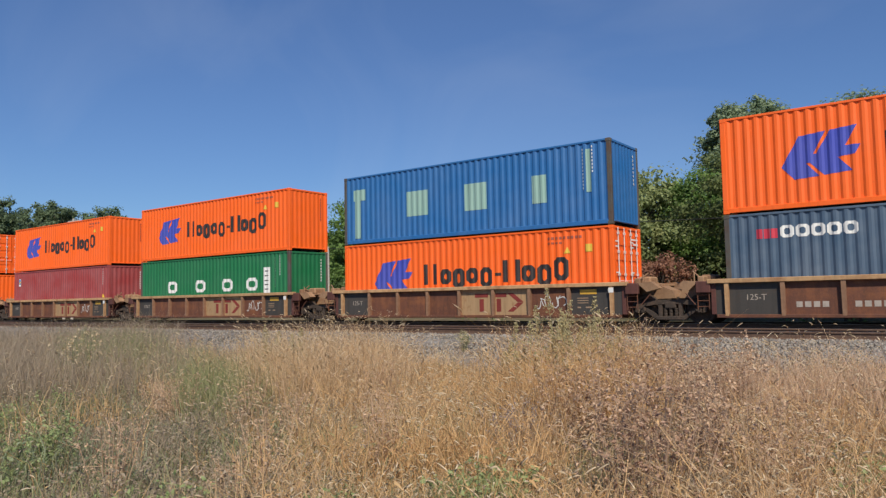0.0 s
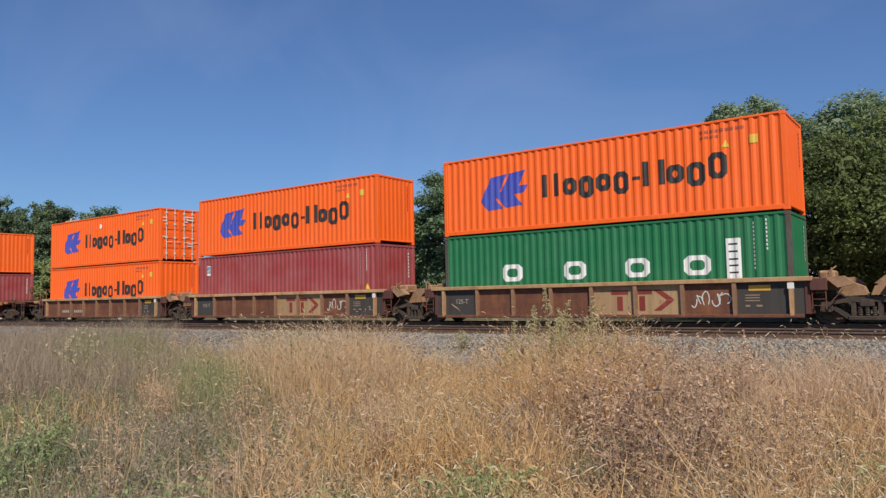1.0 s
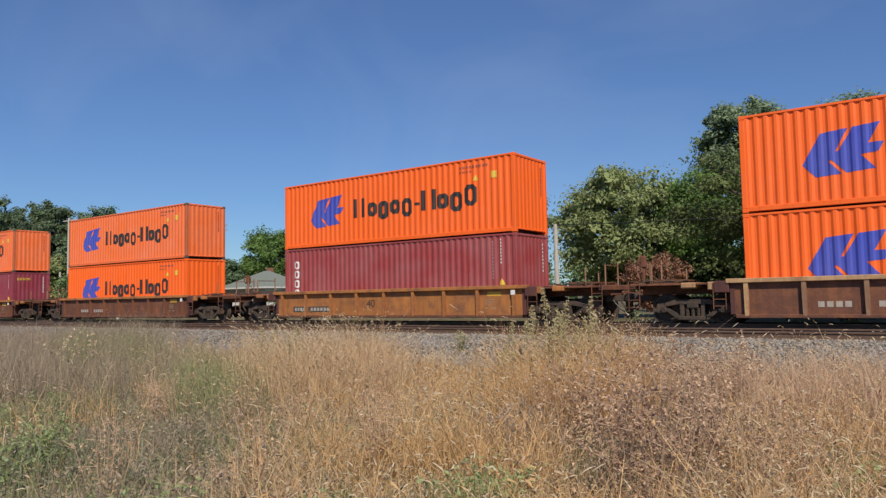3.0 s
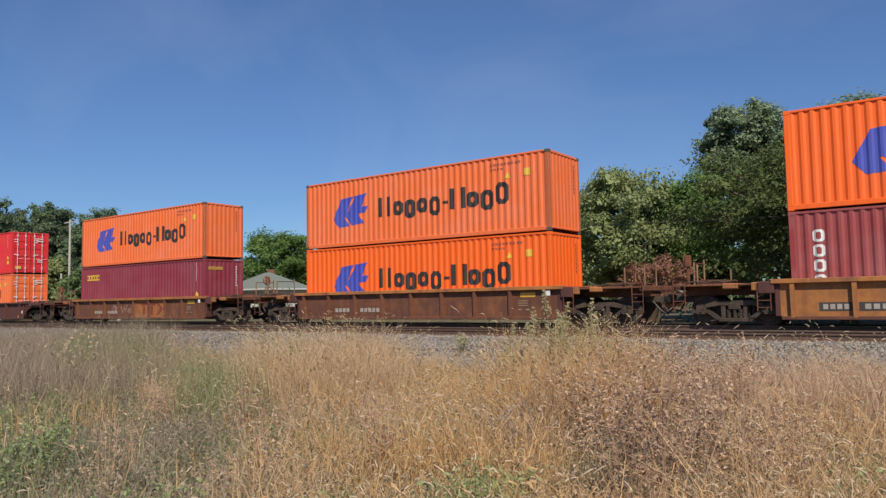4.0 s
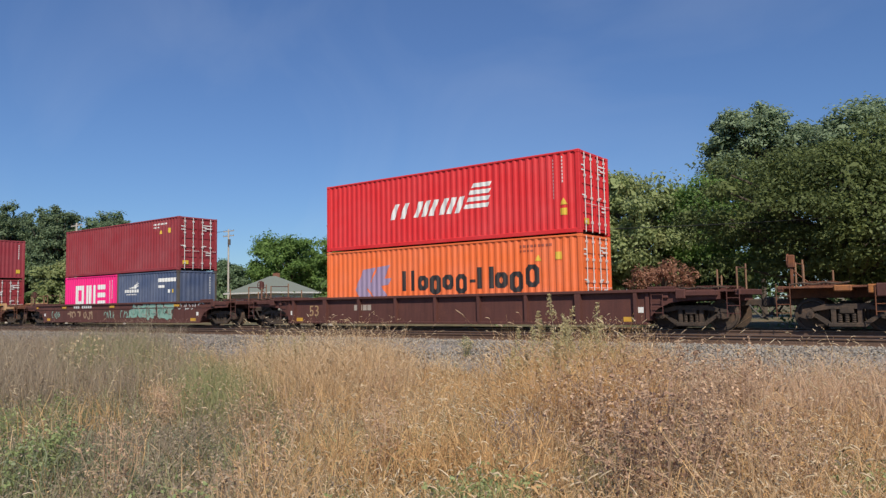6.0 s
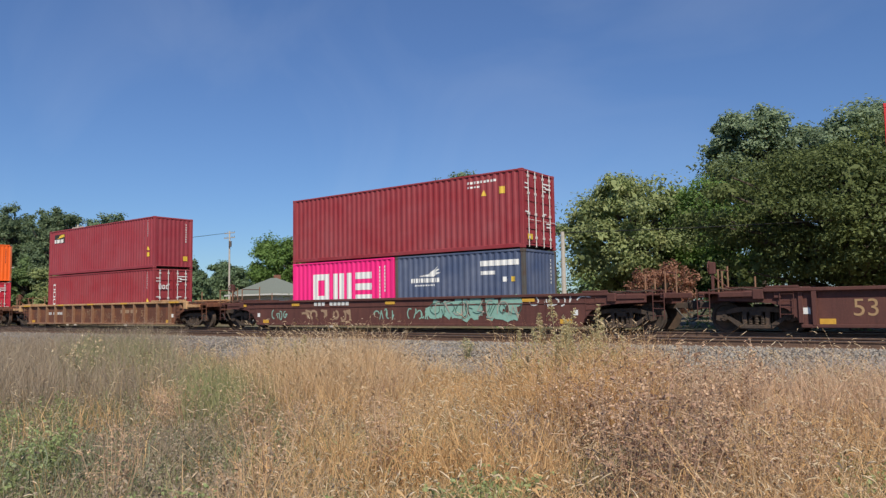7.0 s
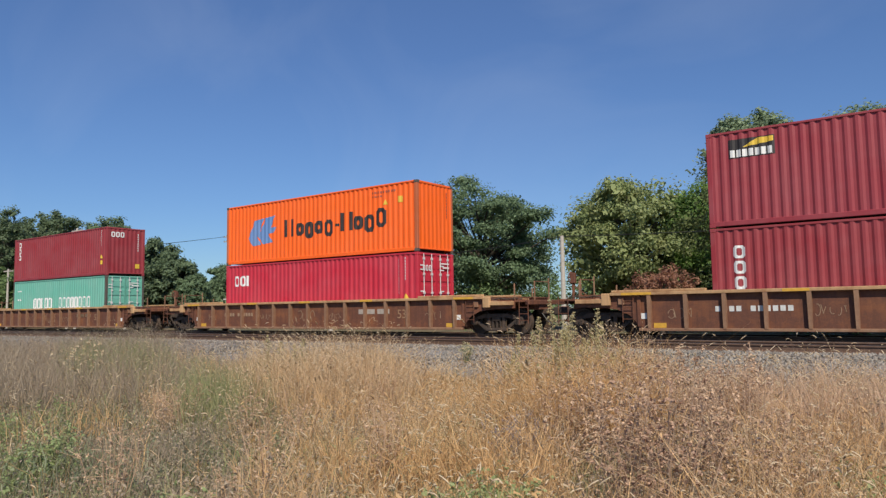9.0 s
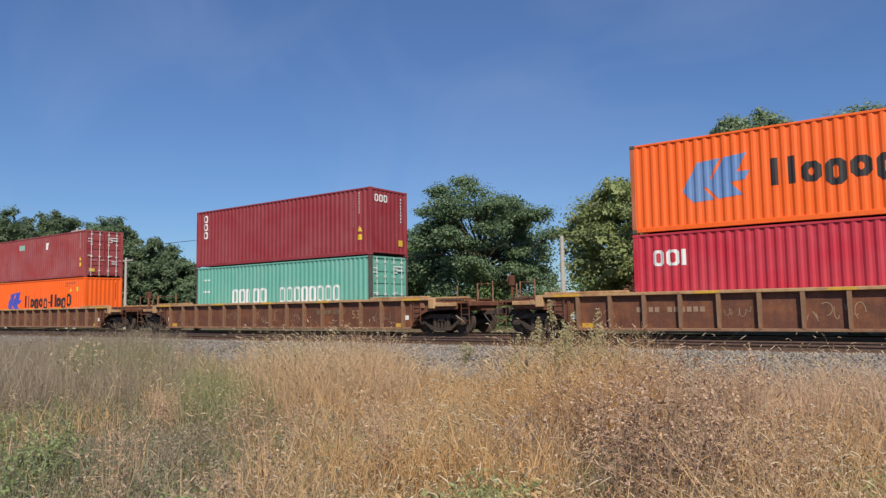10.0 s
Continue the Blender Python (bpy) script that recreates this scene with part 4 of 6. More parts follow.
for i, (x0, low, high_, kind, panels, marks) in enumerate(units):
    mid = x0 + F40 / 2
    if kind == "artic":
        last = i == 4
        car = short_well_car(ARTIC, 10.07 if last else 7.83, 7.84, not last, True, CAR_TAN, panels, marks)
        truck(car, 7.84)
        if i < 4:
            flat_text(car, "lettering", "125-T", -5.55, 0.72, 0.24, -1.358, GRAFFITI_PALE)
    elif kind == "loose":
        car = short_well_car(LOOSE, 9.87, 9.87, False, False, CAR_ORANGE, panels, marks)
        if i == 5:
            flat_text(car, "lettering", "40", -0.99, 0.63, 0.44, -1.358, MARK_BLACK)
        if i == 7:
            flat_text(car, "lettering", "40", -0.72, 0.52, 0.42, -1.362, GRAFFITI_TAN)
    elif kind == "plain":
        car = long_well_car("dark brown long well car with wide ribs", CAR_DARK, CAR_DARK, CAR_DARK, 9, False, [("number_strip", "plain", rects(-1.354, [(-4.35 + 0.25 * k, -4.15 + 0.25 * k, 0.72, 0.95) for k in range(4)]), GRAFFITI_PALE, "worn white letter bars")], 1.29)
        flat_text(car, "lettering", "53", -7.1, 0.50, 0.66, -1.357, CAR_PANEL)
    elif kind == "smooth":
        car = long_well_car("smooth brown long well car covered in graffiti", CAR_DARK, CAR_DARK, CAR_DARK, 2, True, [
            ("graffiti", "teal_big", scrawl(11, 2.0, 6.0, 0.50, 1.12, 13, 0.30), GRAFFITI_TEAL, "large pale teal sprayed letters"),
            ("graffiti", "teal_outline", scrawl(21, 2.1, 5.9, 0.52, 1.10, 10, 0.028, -1.456), GRAFFITI_DARK, "dark outline strokes"),
            ("graffiti", "pale_outline", scrawl(22, 2.0, 6.0, 0.46, 1.16, 8, 0.03, -1.459), GRAFFITI_PALE, "pale outline strokes"),
            ("graffiti", "teal_a", scrawl(12, -0.9, 0.2, 0.42, 0.85, 5, 0.05), GRAFFITI_TEAL, "teal sprayed scrawl"),
            ("graffiti", "teal_b", scrawl(13, 0.9, 1.9, 0.42, 0.85, 5, 0.05), GRAFFITI_TEAL, "teal sprayed scrawl"),
            ("graffiti", "teal_c", scrawl(14, -7.2, -6.1, 0.45, 0.85, 5, 0.05), GRAFFITI_TEAL, "teal sprayed scrawl"),
            ("graffiti", "tan", scrawl(15, -5.4, -2.2, 0.40, 0.85, 8, 0.10), GRAFFITI_TAN, "brownish sprayed letters"),
            ("graffiti", "white_end", scrawl(16, 6.4, 8.6, 0.85, 1.25, 6, 0.05), GRAFFITI_WHITE, "white sprayed scrawl"),
            ("number_strip", "smooth", rects(-1.457, [(-4.45 + 0.24 * k, -4.27 + 0.24 * k, 1.02, 1.18) for k in (0, 1, 2, 4, 5, 6, 7, 8)]), GRAFFITI_WHITE, "white number bars"),
            ] + [("reflector", ("smooth_y", q), rects(-1.457, [(q, q + 0.5, 1.03, 1.14)]), CAR_AMBER, "amber strip") for q in (-9.6, -5.9, -0.3, 6.1)], 1.29)
    else:
        car = long_well_car(DEEP, CAR_BROWN, CAR_TAN, POST_TAN, 15, False, [("graffiti", ("deep", i), scrawl(40 + i, -1.2, 0.4, 0.45, 1.05, 7, 0.025, -1.357), GRAFFITI_TAN, "faint tan scrawl"), ("number_strip", ("deep", i % 2), rects(-1.354, [(-6.0 + 0.2 * k, -5.86 + 0.2 * k, 0.76, 0.92) for k in (0, 1, 2, 3, 5, 6, 7, 8, 9, 10)]), GRAFFITI_WHITE if i == 10 else GRAFFITI_TAN, "number bars"), ("logo_print", ("deep", i % 2), rects(-1.355, [(3.0, 3.9, 0.80, 1.0), (4.05, 4.7, 0.80, 1.0)]), GRAFFITI_TAN if i != 11 else GRAFFITI_PALE, "worn logo bars")] + [("graffiti", ("chalk", i, q), scrawl(70 + 5 * i + q, xa, xa + wd, za, za + 0.35, 5, 0.016, -1.357), GRAFFITI_TAN, "small pale chalk scrawl") for q, (xa, wd, za) in enumerate(((-7.4, 0.7, 0.55), (-3.3, 0.8, 0.6), (1.3, 0.7, 0.5), (6.5, 0.8, 0.55)))])
        flat_text(car, "lettering", "53", 5.1, 0.62, 0.5, -1.357, CAR_SAND)
    put(car, mid)
    base = 0.36
    if low == "twins":
        put(load("magenta"), mid - 3.067, base)
        put(load("navy"), mid + 3.067, base)
        put(load(high_), mid, base + STD + 0.026)
    else:
        put(load(low), mid, base)
        put(load(high_), mid, base + HIGH + 0.026)


# ---- track and ground ----
def ground_z(x, y):
    """Height of the ground: field, ballast bank, field behind."""
    z = np.interp(y, [-50, 10, 13.2, 14.4, 17.2, 26.2, 29.0, 34, 60], [-0.66, -0.62, -0.58, -0.52, -0.20, -0.20, -0.62, -0.66, -0.66])
    return z


ys = np.concatenate([[-2500, -600, -150, -60], np.arange(-20, 40, 0.5), np.linspace(42, 120, 14), [200, 500, 1200, 3500]])
xs = np.concatenate([[-3500, -1500, -600, -250], np.arange(-140, 30, 1.0), [40, 80, 250, 900, 3500]])
GX, GY = np.meshgrid(xs, ys, indexing="ij")
GZ = ground_z(GX, GY)
rough = np.array([noise.noise((x * 0.35, y * 0.5, 0)) for x, y in zip(GX.ravel(), GY.ravel())]).reshape(GX.shape)
GZ = GZ + rough * np.where((GY > 16.6) & (GY < 26.5), 0.012, 0.07) * (np.abs(GX) < 150)
verts = np.stack([GX.ravel(), GY.ravel(), GZ.ravel()], 1)
nx, ny = GX.shape
ii, jj = np.meshgrid(np.arange(nx - 1), np.arange(ny - 1), indexing="ij")
a = (ii * ny + jj).ravel()
faces = np.stack([a, a + ny, a + ny + 1, a + 1], 1)


def ground_material():
    n = Nodes("ground")
    sep = n.t.nodes.new("ShaderNodeSeparateXYZ")
    n.put(n.co, sep.inputs[0])
    edge = n.math("ADD", sep.outputs[1], n.math("MULTIPLY", n.math("SUBTRACT", n.noise(0.6, 4), 0.5), 5.0))
    bank = n.math("MULTIPLY", n.math("GREATER_THAN", edge, 12.6), n.math("LESS_THAN", edge, 29.5))
    vor = n.t.nodes.new("ShaderNodeTexVoronoi")
    vor.inputs["Scale"].default_value = 16
    n.put(n.co, vor.inputs["Vector"])
    stone = n.mix(vor.outputs["Color"], (0.11, 0.102, 0.096), (0.29, 0.272, 0.255))
    stone = n.mix(n.math("MULTIPLY", n.ramp(n.noise(0.9, 4), 0.45, 0.7), 0.35), stone, (0.20, 0.14, 0.10))
    soil = n.mix(n.ramp(n.noise(1.3, 5), 0.4, 0.65), (0.12, 0.085, 0.045), (0.20, 0.15, 0.08))
    soil = n.mix(n.math("MULTIPLY", n.ramp(n.noise(0.3, 4), 0.45, 0.6), 0.6), soil, (0.07, 0.085, 0.03))
    n.bump(vor.outputs["Distance"], 0.6, 0.04)
    return n.done(n.mix(bank, soil, stone), 0.9)


tagged(new("ground", fast_mesh("ground", verts, faces, ground_material())), "field of soil and dry grass with grey ballast bank", "ground", kind="structure")


def rail_mesh(bm):
    prof = [(-0.07, -0.185), (0.07, -0.185), (0.07, -0.165), (0.012, -0.145), (0.010, -0.045), (0.036, -0.035), (0.036, -0.004), (0.028, 0.0), (-0.028, 0.0), (-0.036, -0.004), (-0.036, -0.035), (-0.010, -0.045), (-0.012, -0.145), (-0.07, -0.165)]
    x0, x1 = -420.0, 240.0
    a = [bm.verts.new((x0, y, z)) for y, z in prof]
    b = [bm.verts.new((x1, y, z)) for y, z in prof]
    for i in range(len(prof)):
        j = (i + 1) % len(prof)
        bm.faces.new((a[i], b[i], b[j], a[j]))


TIE = rusty("tie_wood", (0.10, 0.075, 0.055), (0.16, 0.13, 0.105), 0.5, 0.9)
for name, middle in (("railway_track", TRACK_Y), ("railway_track", TRACK_Y - 4.25)):
    track = tagged(new(name), "straight railway track on grey ballast", "railway track", kind="structure")
    for s in (-1, 1):
        r_ = part("rail", "rail", rail_mesh, RAIL, track, (0, middle + s * 0.755, 0), "rusty steel rail with a bright head")
        part("rail_head", "rail_head", lambda bm: box(bm, -420, 240, -0.026, 0.026, 0.0005, 0.003), RAIL_TOP, r_, label="polished running surface")
    for i in range(230):
        part("tie", "tie", lambda bm: box(bm, -0.115, 0.115, -1.30, 1.30, -0.36, -0.186, 0.01), TIE, track, (5 - i * 0.5, middle + 0.03 * math.sin(i * 2.3), 0))


# ---- plants ----
rng = np.random.default_rng(5)


def quads(n):
    k = np.arange(n)[:, None] * 4
    return k + np.array([[0, 1, 2, 3]])


def leaf_cloud(centres, radii, per, size, seed, flat=0.75):
    """Leaves: bent-looking quads spread through clumps round the centres."""
    g = np.random.default_rng(seed)
    c = np.repeat(centres, per, axis=0)
    rad = np.repeat(radii, per)
    d = g.normal(size=c.shape)
    d /= np.linalg.norm(d, axis=1, keepdims=True)
    at = c + d * (rad * g.uniform(0.12, 1.3, len(c)) ** 0.7)[:, None] * np.array([1, 1, flat])
    nrm = d * 0.75 + g.normal(size=c.shape) * 0.40 + np.array([0, 0, 0.55])
    nrm /= np.linalg.norm(nrm, axis=1, keepdims=True)
    u = np.cross(nrm, g.normal(size=c.shape))
    u /= np.linalg.norm(u, axis=1, keepdims=True)
    w = np.cross(nrm, u)
    s = size * g.uniform(0.6, 1.35, len(c))[:, None]
    v = np.stack([at - u * s, at - w * s * 0.55 + nrm * s * 0.12, at + u * s, at + w * s * 0.55 + nrm * s * 0.12], 1)
    return v.reshape(-1, 3), quads(len(c))


def tree(label, x, y, height, radius, material, seed, boughs=24, tufts=9, per=110, leaf=0.12, bottom=0.05, clear=0.25, flat=0.72, core=90, open_=0.0):
    """A tapered trunk with limbs; each limb ends in a bough of leafy tufts, with gaps between the boughs."""
    g = np.random.default_rng(seed)
    t = tagged(new("tree"), label, "tree", "trees behind the track")
    t.location = (x, y, float(ground_z(x, y)))
    lo = height * bottom
    mid, half = (height + lo) / 2, (height - lo) / 2
    boughs, per = int(boughs * 2.6), int(per * 0.40)
    k = np.arange(boughs)
    up = 1 - 2 * (k + 0.5) / boughs
    turn_ = k * 2.39996 + g.uniform(0, 0.8, boughs)
    flat_r = np.sqrt(1 - up ** 2)
    d = np.stack([np.cos(turn_) * flat_r, np.sin(turn_) * flat_r, up], 1) + g.normal(size=(boughs, 3)) * 0.10
    reach = g.uniform(0.40, 1.0, boughs) ** 0.6 * (0.90 + 0.10 * np.sin(d[:, 0] * 4 + seed) * np.cos(d[:, 1] * 3.3 + 2 * seed))
    c = d * reach[:, None] * np.array([radius, radius, half]) * 0.86 + np.array([0, 0, mid])
    brad = radius * g.uniform(0.16, 0.30, boughs) * (1.0 - open_)
    e = g.normal(size=(boughs, tufts, 3))
    e[..., 2] = np.abs(e[..., 2]) * 0.8 - 0.25
    e += d[:, None, :] * 0.5
    e /= np.linalg.norm(e, axis=2, keepdims=True)
    tc = (c[:, None, :] + e * (brad[:, None] * g.uniform(0.55, 1.0, (boughs, tufts)))[..., None] * np.array([1, 1, flat])).reshape(-1, 3)
    trad = np.repeat(brad, tufts) * g.uniform(0.38, 0.72, boughs * tufts)
    v, f = leaf_cloud(tc, trad, per, leaf * 1.18, seed + 1, flat)
    v2, f2 = leaf_cloud(c, brad * 0.62, core // 2, leaf * 3.0, seed + 2, flat)
    f = np.concatenate([f, f2 + len(v)])
    v = np.concatenate([v, v2])
    wide = np.percentile(np.hypot(v[:, 0], v[:, 1]), 98.5)
    tall = np.percentile(v[:, 2], 99.8)
    fit_ = np.array([radius / wide, radius / wide, height / tall])
    v, c = v * fit_, c * fit_
    v[:, 2] = np.maximum(v[:, 2], clear + 0.4 * np.abs(np.sin(v[:, 0] * 1.7)))
    crown = new("crown", fast_mesh("crown", v, f, material))
    crown.parent = t
    bm = bmesh.new()
    tr = max(0.16, radius * 0.055)
    rod(bm, (0, 0, -0.1), (0.1, 0, mid * 0.6), tr, 9, tr * 0.75)
    rod(bm, (0.1, 0, mid * 0.6), (0, 0.1, height * 0.8), tr * 0.75, 8, tr * 0.2)
    for q in c:
        z = min(float(q[2]) * g.uniform(0.45, 0.8), height * 0.6)
        rod(bm, (0.06, 0, z), tuple(q), tr * 0.36, 6, tr * 0.1)
    me = bpy.data.meshes.new("trunk")
    bm.to_mesh(me)
    bm.free()
    me.materials.append(BARK)
    tk = new("trunk", me)
    tk.parent = t
    return t


BARK = plain("bark", (0.09, 0.07, 0.055), 0.9, 0, 0.6)
LEAF_DARK = leafy("dark_leaves", (0.085, 0.128, 0.066), (0.199, 0.262, 0.148))
LEAF_OAK = leafy("oak_leaves", (0.082, 0.132, 0.068), (0.210, 0.290, 0.160))
LEAF_OLIVE = leafy("olive_leaves", (0.078, 0.106, 0.038), (0.175, 0.210, 0.072))
LEAF_MID = leafy("mid_leaves", (0.091, 0.148, 0.055), (0.199, 0.279, 0.112))
LEAF_MAPLE = leafy("maple_leaves", (0.080, 0.148, 0.036), (0.188, 0.291, 0.080))
LEAF_YELLOW = leafy("yellowing_leaves", (0.165, 0.215, 0.085), (0.355, 0.405, 0.180), (0.36, 0.345, 0.15))
LEAF_SILVER = leafy("silvery_leaves", (0.131, 0.188, 0.108), (0.308, 0.382, 0.234))
LEAF_RED = leafy("dry_red_leaves", (0.22, 0.10, 0.065), (0.42, 0.23, 0.15))

tree("broad dark green tree with drooping feathery leaves", -4.9, 42, 10.0, 7.7, LEAF_OLIVE, 21, 52, 11, 120, 0.075, 0.06, 1.35, 0.45, 60, 0.05)
tree("broad dark green tree beside the track", 5.5, 41, 9.6, 7.0, LEAF_OLIVE, 22, 36, 11, 80, 0.10, 0.06, 1.35, 0.45, 60, 0.05)
tree("dark green tree behind its lighter neighbour", -12.9, 49, 9.8, 4.2, LEAF_MAPLE, 23, 22, 9, 120, 0.10, 0.04, 1.35)
tree("tall silvery green tree rising behind others", -13.2, 60, 16.8, 4.4, LEAF_SILVER, 24, 26, 10, 90, 0.115, 0.5, 0.25, 0.8, 70, 0.15)
tree("tall silvery green tree rising behind others", -6.4, 61, 16.6, 5.4, LEAF_SILVER, 25, 28, 10, 90, 0.115, 0.5, 0.25, 0.8, 70, 0.15)
tree("tall silvery green tree rising behind others", 2.4, 60, 15.4, 5.4, LEAF_SILVER, 26, 24, 9, 80, 0.125, 0.5, 0.25, 0.8, 70, 0.15)
tree("yellow-green rounded tree in early autumn", -18.9, 48, 10.3, 5.3, LEAF_YELLOW, 127, 34, 10, 100, 0.10, 0.03, 1.35, 0.7, 80)
tree("large spreading green oak with open crown", -36.4, 55, 13.9, 8.2, LEAF_OAK, 28, 34, 13, 130, 0.115, 0.08, 1.35, 0.55, 45, 0.16)
tree("dense green rounded maple", -52.6, 58, 12.4, 5.4, LEAF_MAPLE, 29, 30, 10, 100, 0.12, 0.04, 0.3, 0.7, 90)
tree("small dark green tree between larger ones", -46.5, 58, 9.4, 4.0, LEAF_MID, 30, 18, 8, 90, 0.12, 0.04)
tree("green tree behind the house", -91, 80, 13.4, 7.2, LEAF_MAPLE, 31, 30, 9, 80, 0.16, 0.05, 0.3, 0.7, 60)
tree("green tree behind the house", -82, 82, 11.6, 5.0, LEAF_MAPLE, 32, 22, 8, 80, 0.16, 0.05, 0.3, 0.7, 60)
tree("hazy green tree far behind the house", -106, 82, 8.8, 4.4, LEAF_OAK, 33, 16, 8, 60, 0.16, 0.05)
tree("hazy green tree far behind the house", -113, 84, 10.6, 4.2, LEAF_OAK, 34, 16, 8, 60, 0.16, 0.05)
tree("hazy green tree far behind the house", -121, 83, 9.2, 4.6, LEAF_OAK, 35, 16, 8, 60, 0.16, 0.05)
woods = [(-67.6, 46, 5.6, 2.2), (-71.4, 46, 8.3, 3.0), (-74.8, 45, 10.0, 3.4), (-78.6, 44, 11.8, 3.8), (-85.2, 46, 13.5, 4.0), (-90.5, 49, 13.9, 3.6), (-95.3, 45, 14.9, 4.0), (-101.0, 47, 14.8, 3.6), (-105.5, 48, 15.6, 3.4), (-109.5, 45, 16.8, 4.0), (-117.0, 46, 17.2, 4.6), (-125.0, 46, 18.0, 5.0), (-134.0, 46, 18.5, 5.4)]
for i, (x, y, h, rad) in enumerate(woods):
    tree("dark green tree at the edge of a wood", x, y, h, rad, LEAF_DARK if i % 4 else LEAF_OAK, 50 + i, 44, 5, 85, 0.115, 0.03, 0.25, 0.9, 30, 0.12)
for i, (x, h) in enumerate(((-80.5, 6.2), (-89.0, 7.4), (-98.5, 8.6), (-107.0, 8.2))):
    tree("lighter olive bushy tree before the wood", x, 42.5, h, 3.4, LEAF_YELLOW if i == 1 else LEAF_MID, 64 + i, 20, 8, 70, 0.13, 0.03)
for i in range(4):
    tree("dark green tree deeper in the wood", -134 + i * 11, 58 + (i % 2) * 4, 16.5 - i * 1.5, 6.5, LEAF_DARK, 70 + i, 24, 8, 50, 0.22, 0.03)
tree("rust-red shrub behind the track", -11.7, 33, 3.5, 1.9, LEAF_RED, 90, 16, 6, 45, 0.06, 0.1, 0.3, 0.9, 10, 0.2)

# distant low woods and undergrowth
gx = rng.uniform(-190, 40, 420)
gy = rng.uniform(88, 120, 420)
far = np.stack([gx, gy, rng.uniform(0.2, 5.5, 420)], 1)
v, f = leaf_cloud(far, rng.uniform(1.6, 3.0, 420), 60, 0.4, 7)
tagged(new("far_woods", fast_mesh("far_woods", v, f, LEAF_MID)), "distant band of green woods", "woods", kind="stuff")
gx = rng.uniform(-112, 22, 1500)
gy = np.where(gx > -30, rng.uniform(40, 50, 1500), rng.uniform(46, 60, 1500))
keep = ~((gx < -58) & (gx > -92)) & ~((gx > -30) & (rng.uniform(size=1500) < 0.8))
gx, gy = gx[keep], gy[keep]
low = np.stack([gx, gy, rng.uniform(-0.4, 2.6, len(gx)) * (0.5 + 0.7 * np.sin(gx * 0.23) ** 2)], 1)
v, f = leaf_cloud(low, rng.uniform(0.6, 1.3, len(gx)), 70, 0.11, 8)
tagged(new("undergrowth", fast_mesh("undergrowth", v, f, LEAF_MID)), "tangled green undergrowth behind the track", "undergrowth", kind="stuff")


# ---- house and poles ----
def hip_roof(bm, w, d, z0, z1):
    e = [bm.verts.new(p) for p in ((-w, -d, z0), (w, -d, z0), (w, d, z0), (-w, d, z0))]
    r1, r2 = bm.verts.new((-w * 0.12, 0, z1)), bm.verts.new((w * 0.12, 0, z1))
    for q in ((e[0], e[1], r2, r1), (e[1], e[2], r2), (e[2], e[3], r1, r2), (e[3], e[0], r1), (e[3], e[2], e[1], e[0])):
        bm.faces.new(q)


SHINGLE = plain("grey_green_shingles", (0.17, 0.19, 0.165), 0.85, 0, 0.35)
SIDING = plain("white_siding", (0.62, 0.62, 0.60), 0.7, 0, 0.2)
house = tagged(new("house"), "low house with grey-green hipped shingle roof", "house")
house.location = (-71.6, 60.5, -0.66)
part("wall", "house_wall", lambda bm: box(bm, -3.8, 3.8, -3.4, 3.4, 0, 3.35), SIDING, house)
roof = part("roof", "house_roof", lambda bm: hip_roof(bm, 4.5, 4.1, 3.3, 5.45), SHINGLE, house)
part("fascia", "house_fascia", lambda bm: [box(bm, -4.52, 4.52, y, y + 0.06, 3.18, 3.36) for y in (-4.14, 4.08)] + [box(bm, x, x + 0.06, -4.08, 4.08, 3.18, 3.36) for x in (-4.54, 4.48)], SIDING, roof)
part("chimney", "house_chimney", lambda bm: box(bm, -0.6, 0.1, 0.5, 1.1, 4.4, 5.85, 0.02), plain("chimney_brick", (0.25, 0.11, 0.07), 0.9), roof)
POLE_WOOD = plain("weathered_pole", (0.46, 0.42, 0.37), 0.9, 0, 0.5)
WIRE = plain("black_wire", (0.02, 0.02, 0.02), 0.6)


def utility_pole(x, y, top, arms, lamp=False):
    p = tagged(new("utility_pole"), "weathered wooden utility pole with crossarms" if arms else "plain weathered wooden pole", "utility pole", "poles behind the track")
    p.location = (x, y, float(ground_z(x, y)))
    part("pole", ("pole", round(top, 2)), lambda bm: rod(bm, (0, 0, -0.2), (0, 0, top), 0.16, 10, 0.11), POLE_WOOD, p)
    for k in range(arms):
        arm = part("crossarm", ("crossarm", round(top, 2), k), lambda bm: box(bm, -1.2, 1.2, -0.06, 0.06, top - 0.35 - 0.7 * k, top - 0.23 - 0.7 * k), POLE_WOOD, p)
        for dx in (-1.1, -0.55, 0.55, 1.1):
            part("insulator", ("insulator", round(top, 2), k), lambda bm: rod(bm, (0, 0, top - 0.23 - 0.7 * k), (0, 0, top - 0.08 - 0.7 * k), 0.05, 8, 0.03), GREY_STEEL, arm, (dx, 0, 0))
    if arms > 1:
        part("transformer", ("transformer", round(top, 2)), lambda bm: rod(bm, (0.3, -0.1, top - 2.3), (0.3, -0.1, top - 1.5), 0.2, 12), GREY_STEEL, p)
    return p


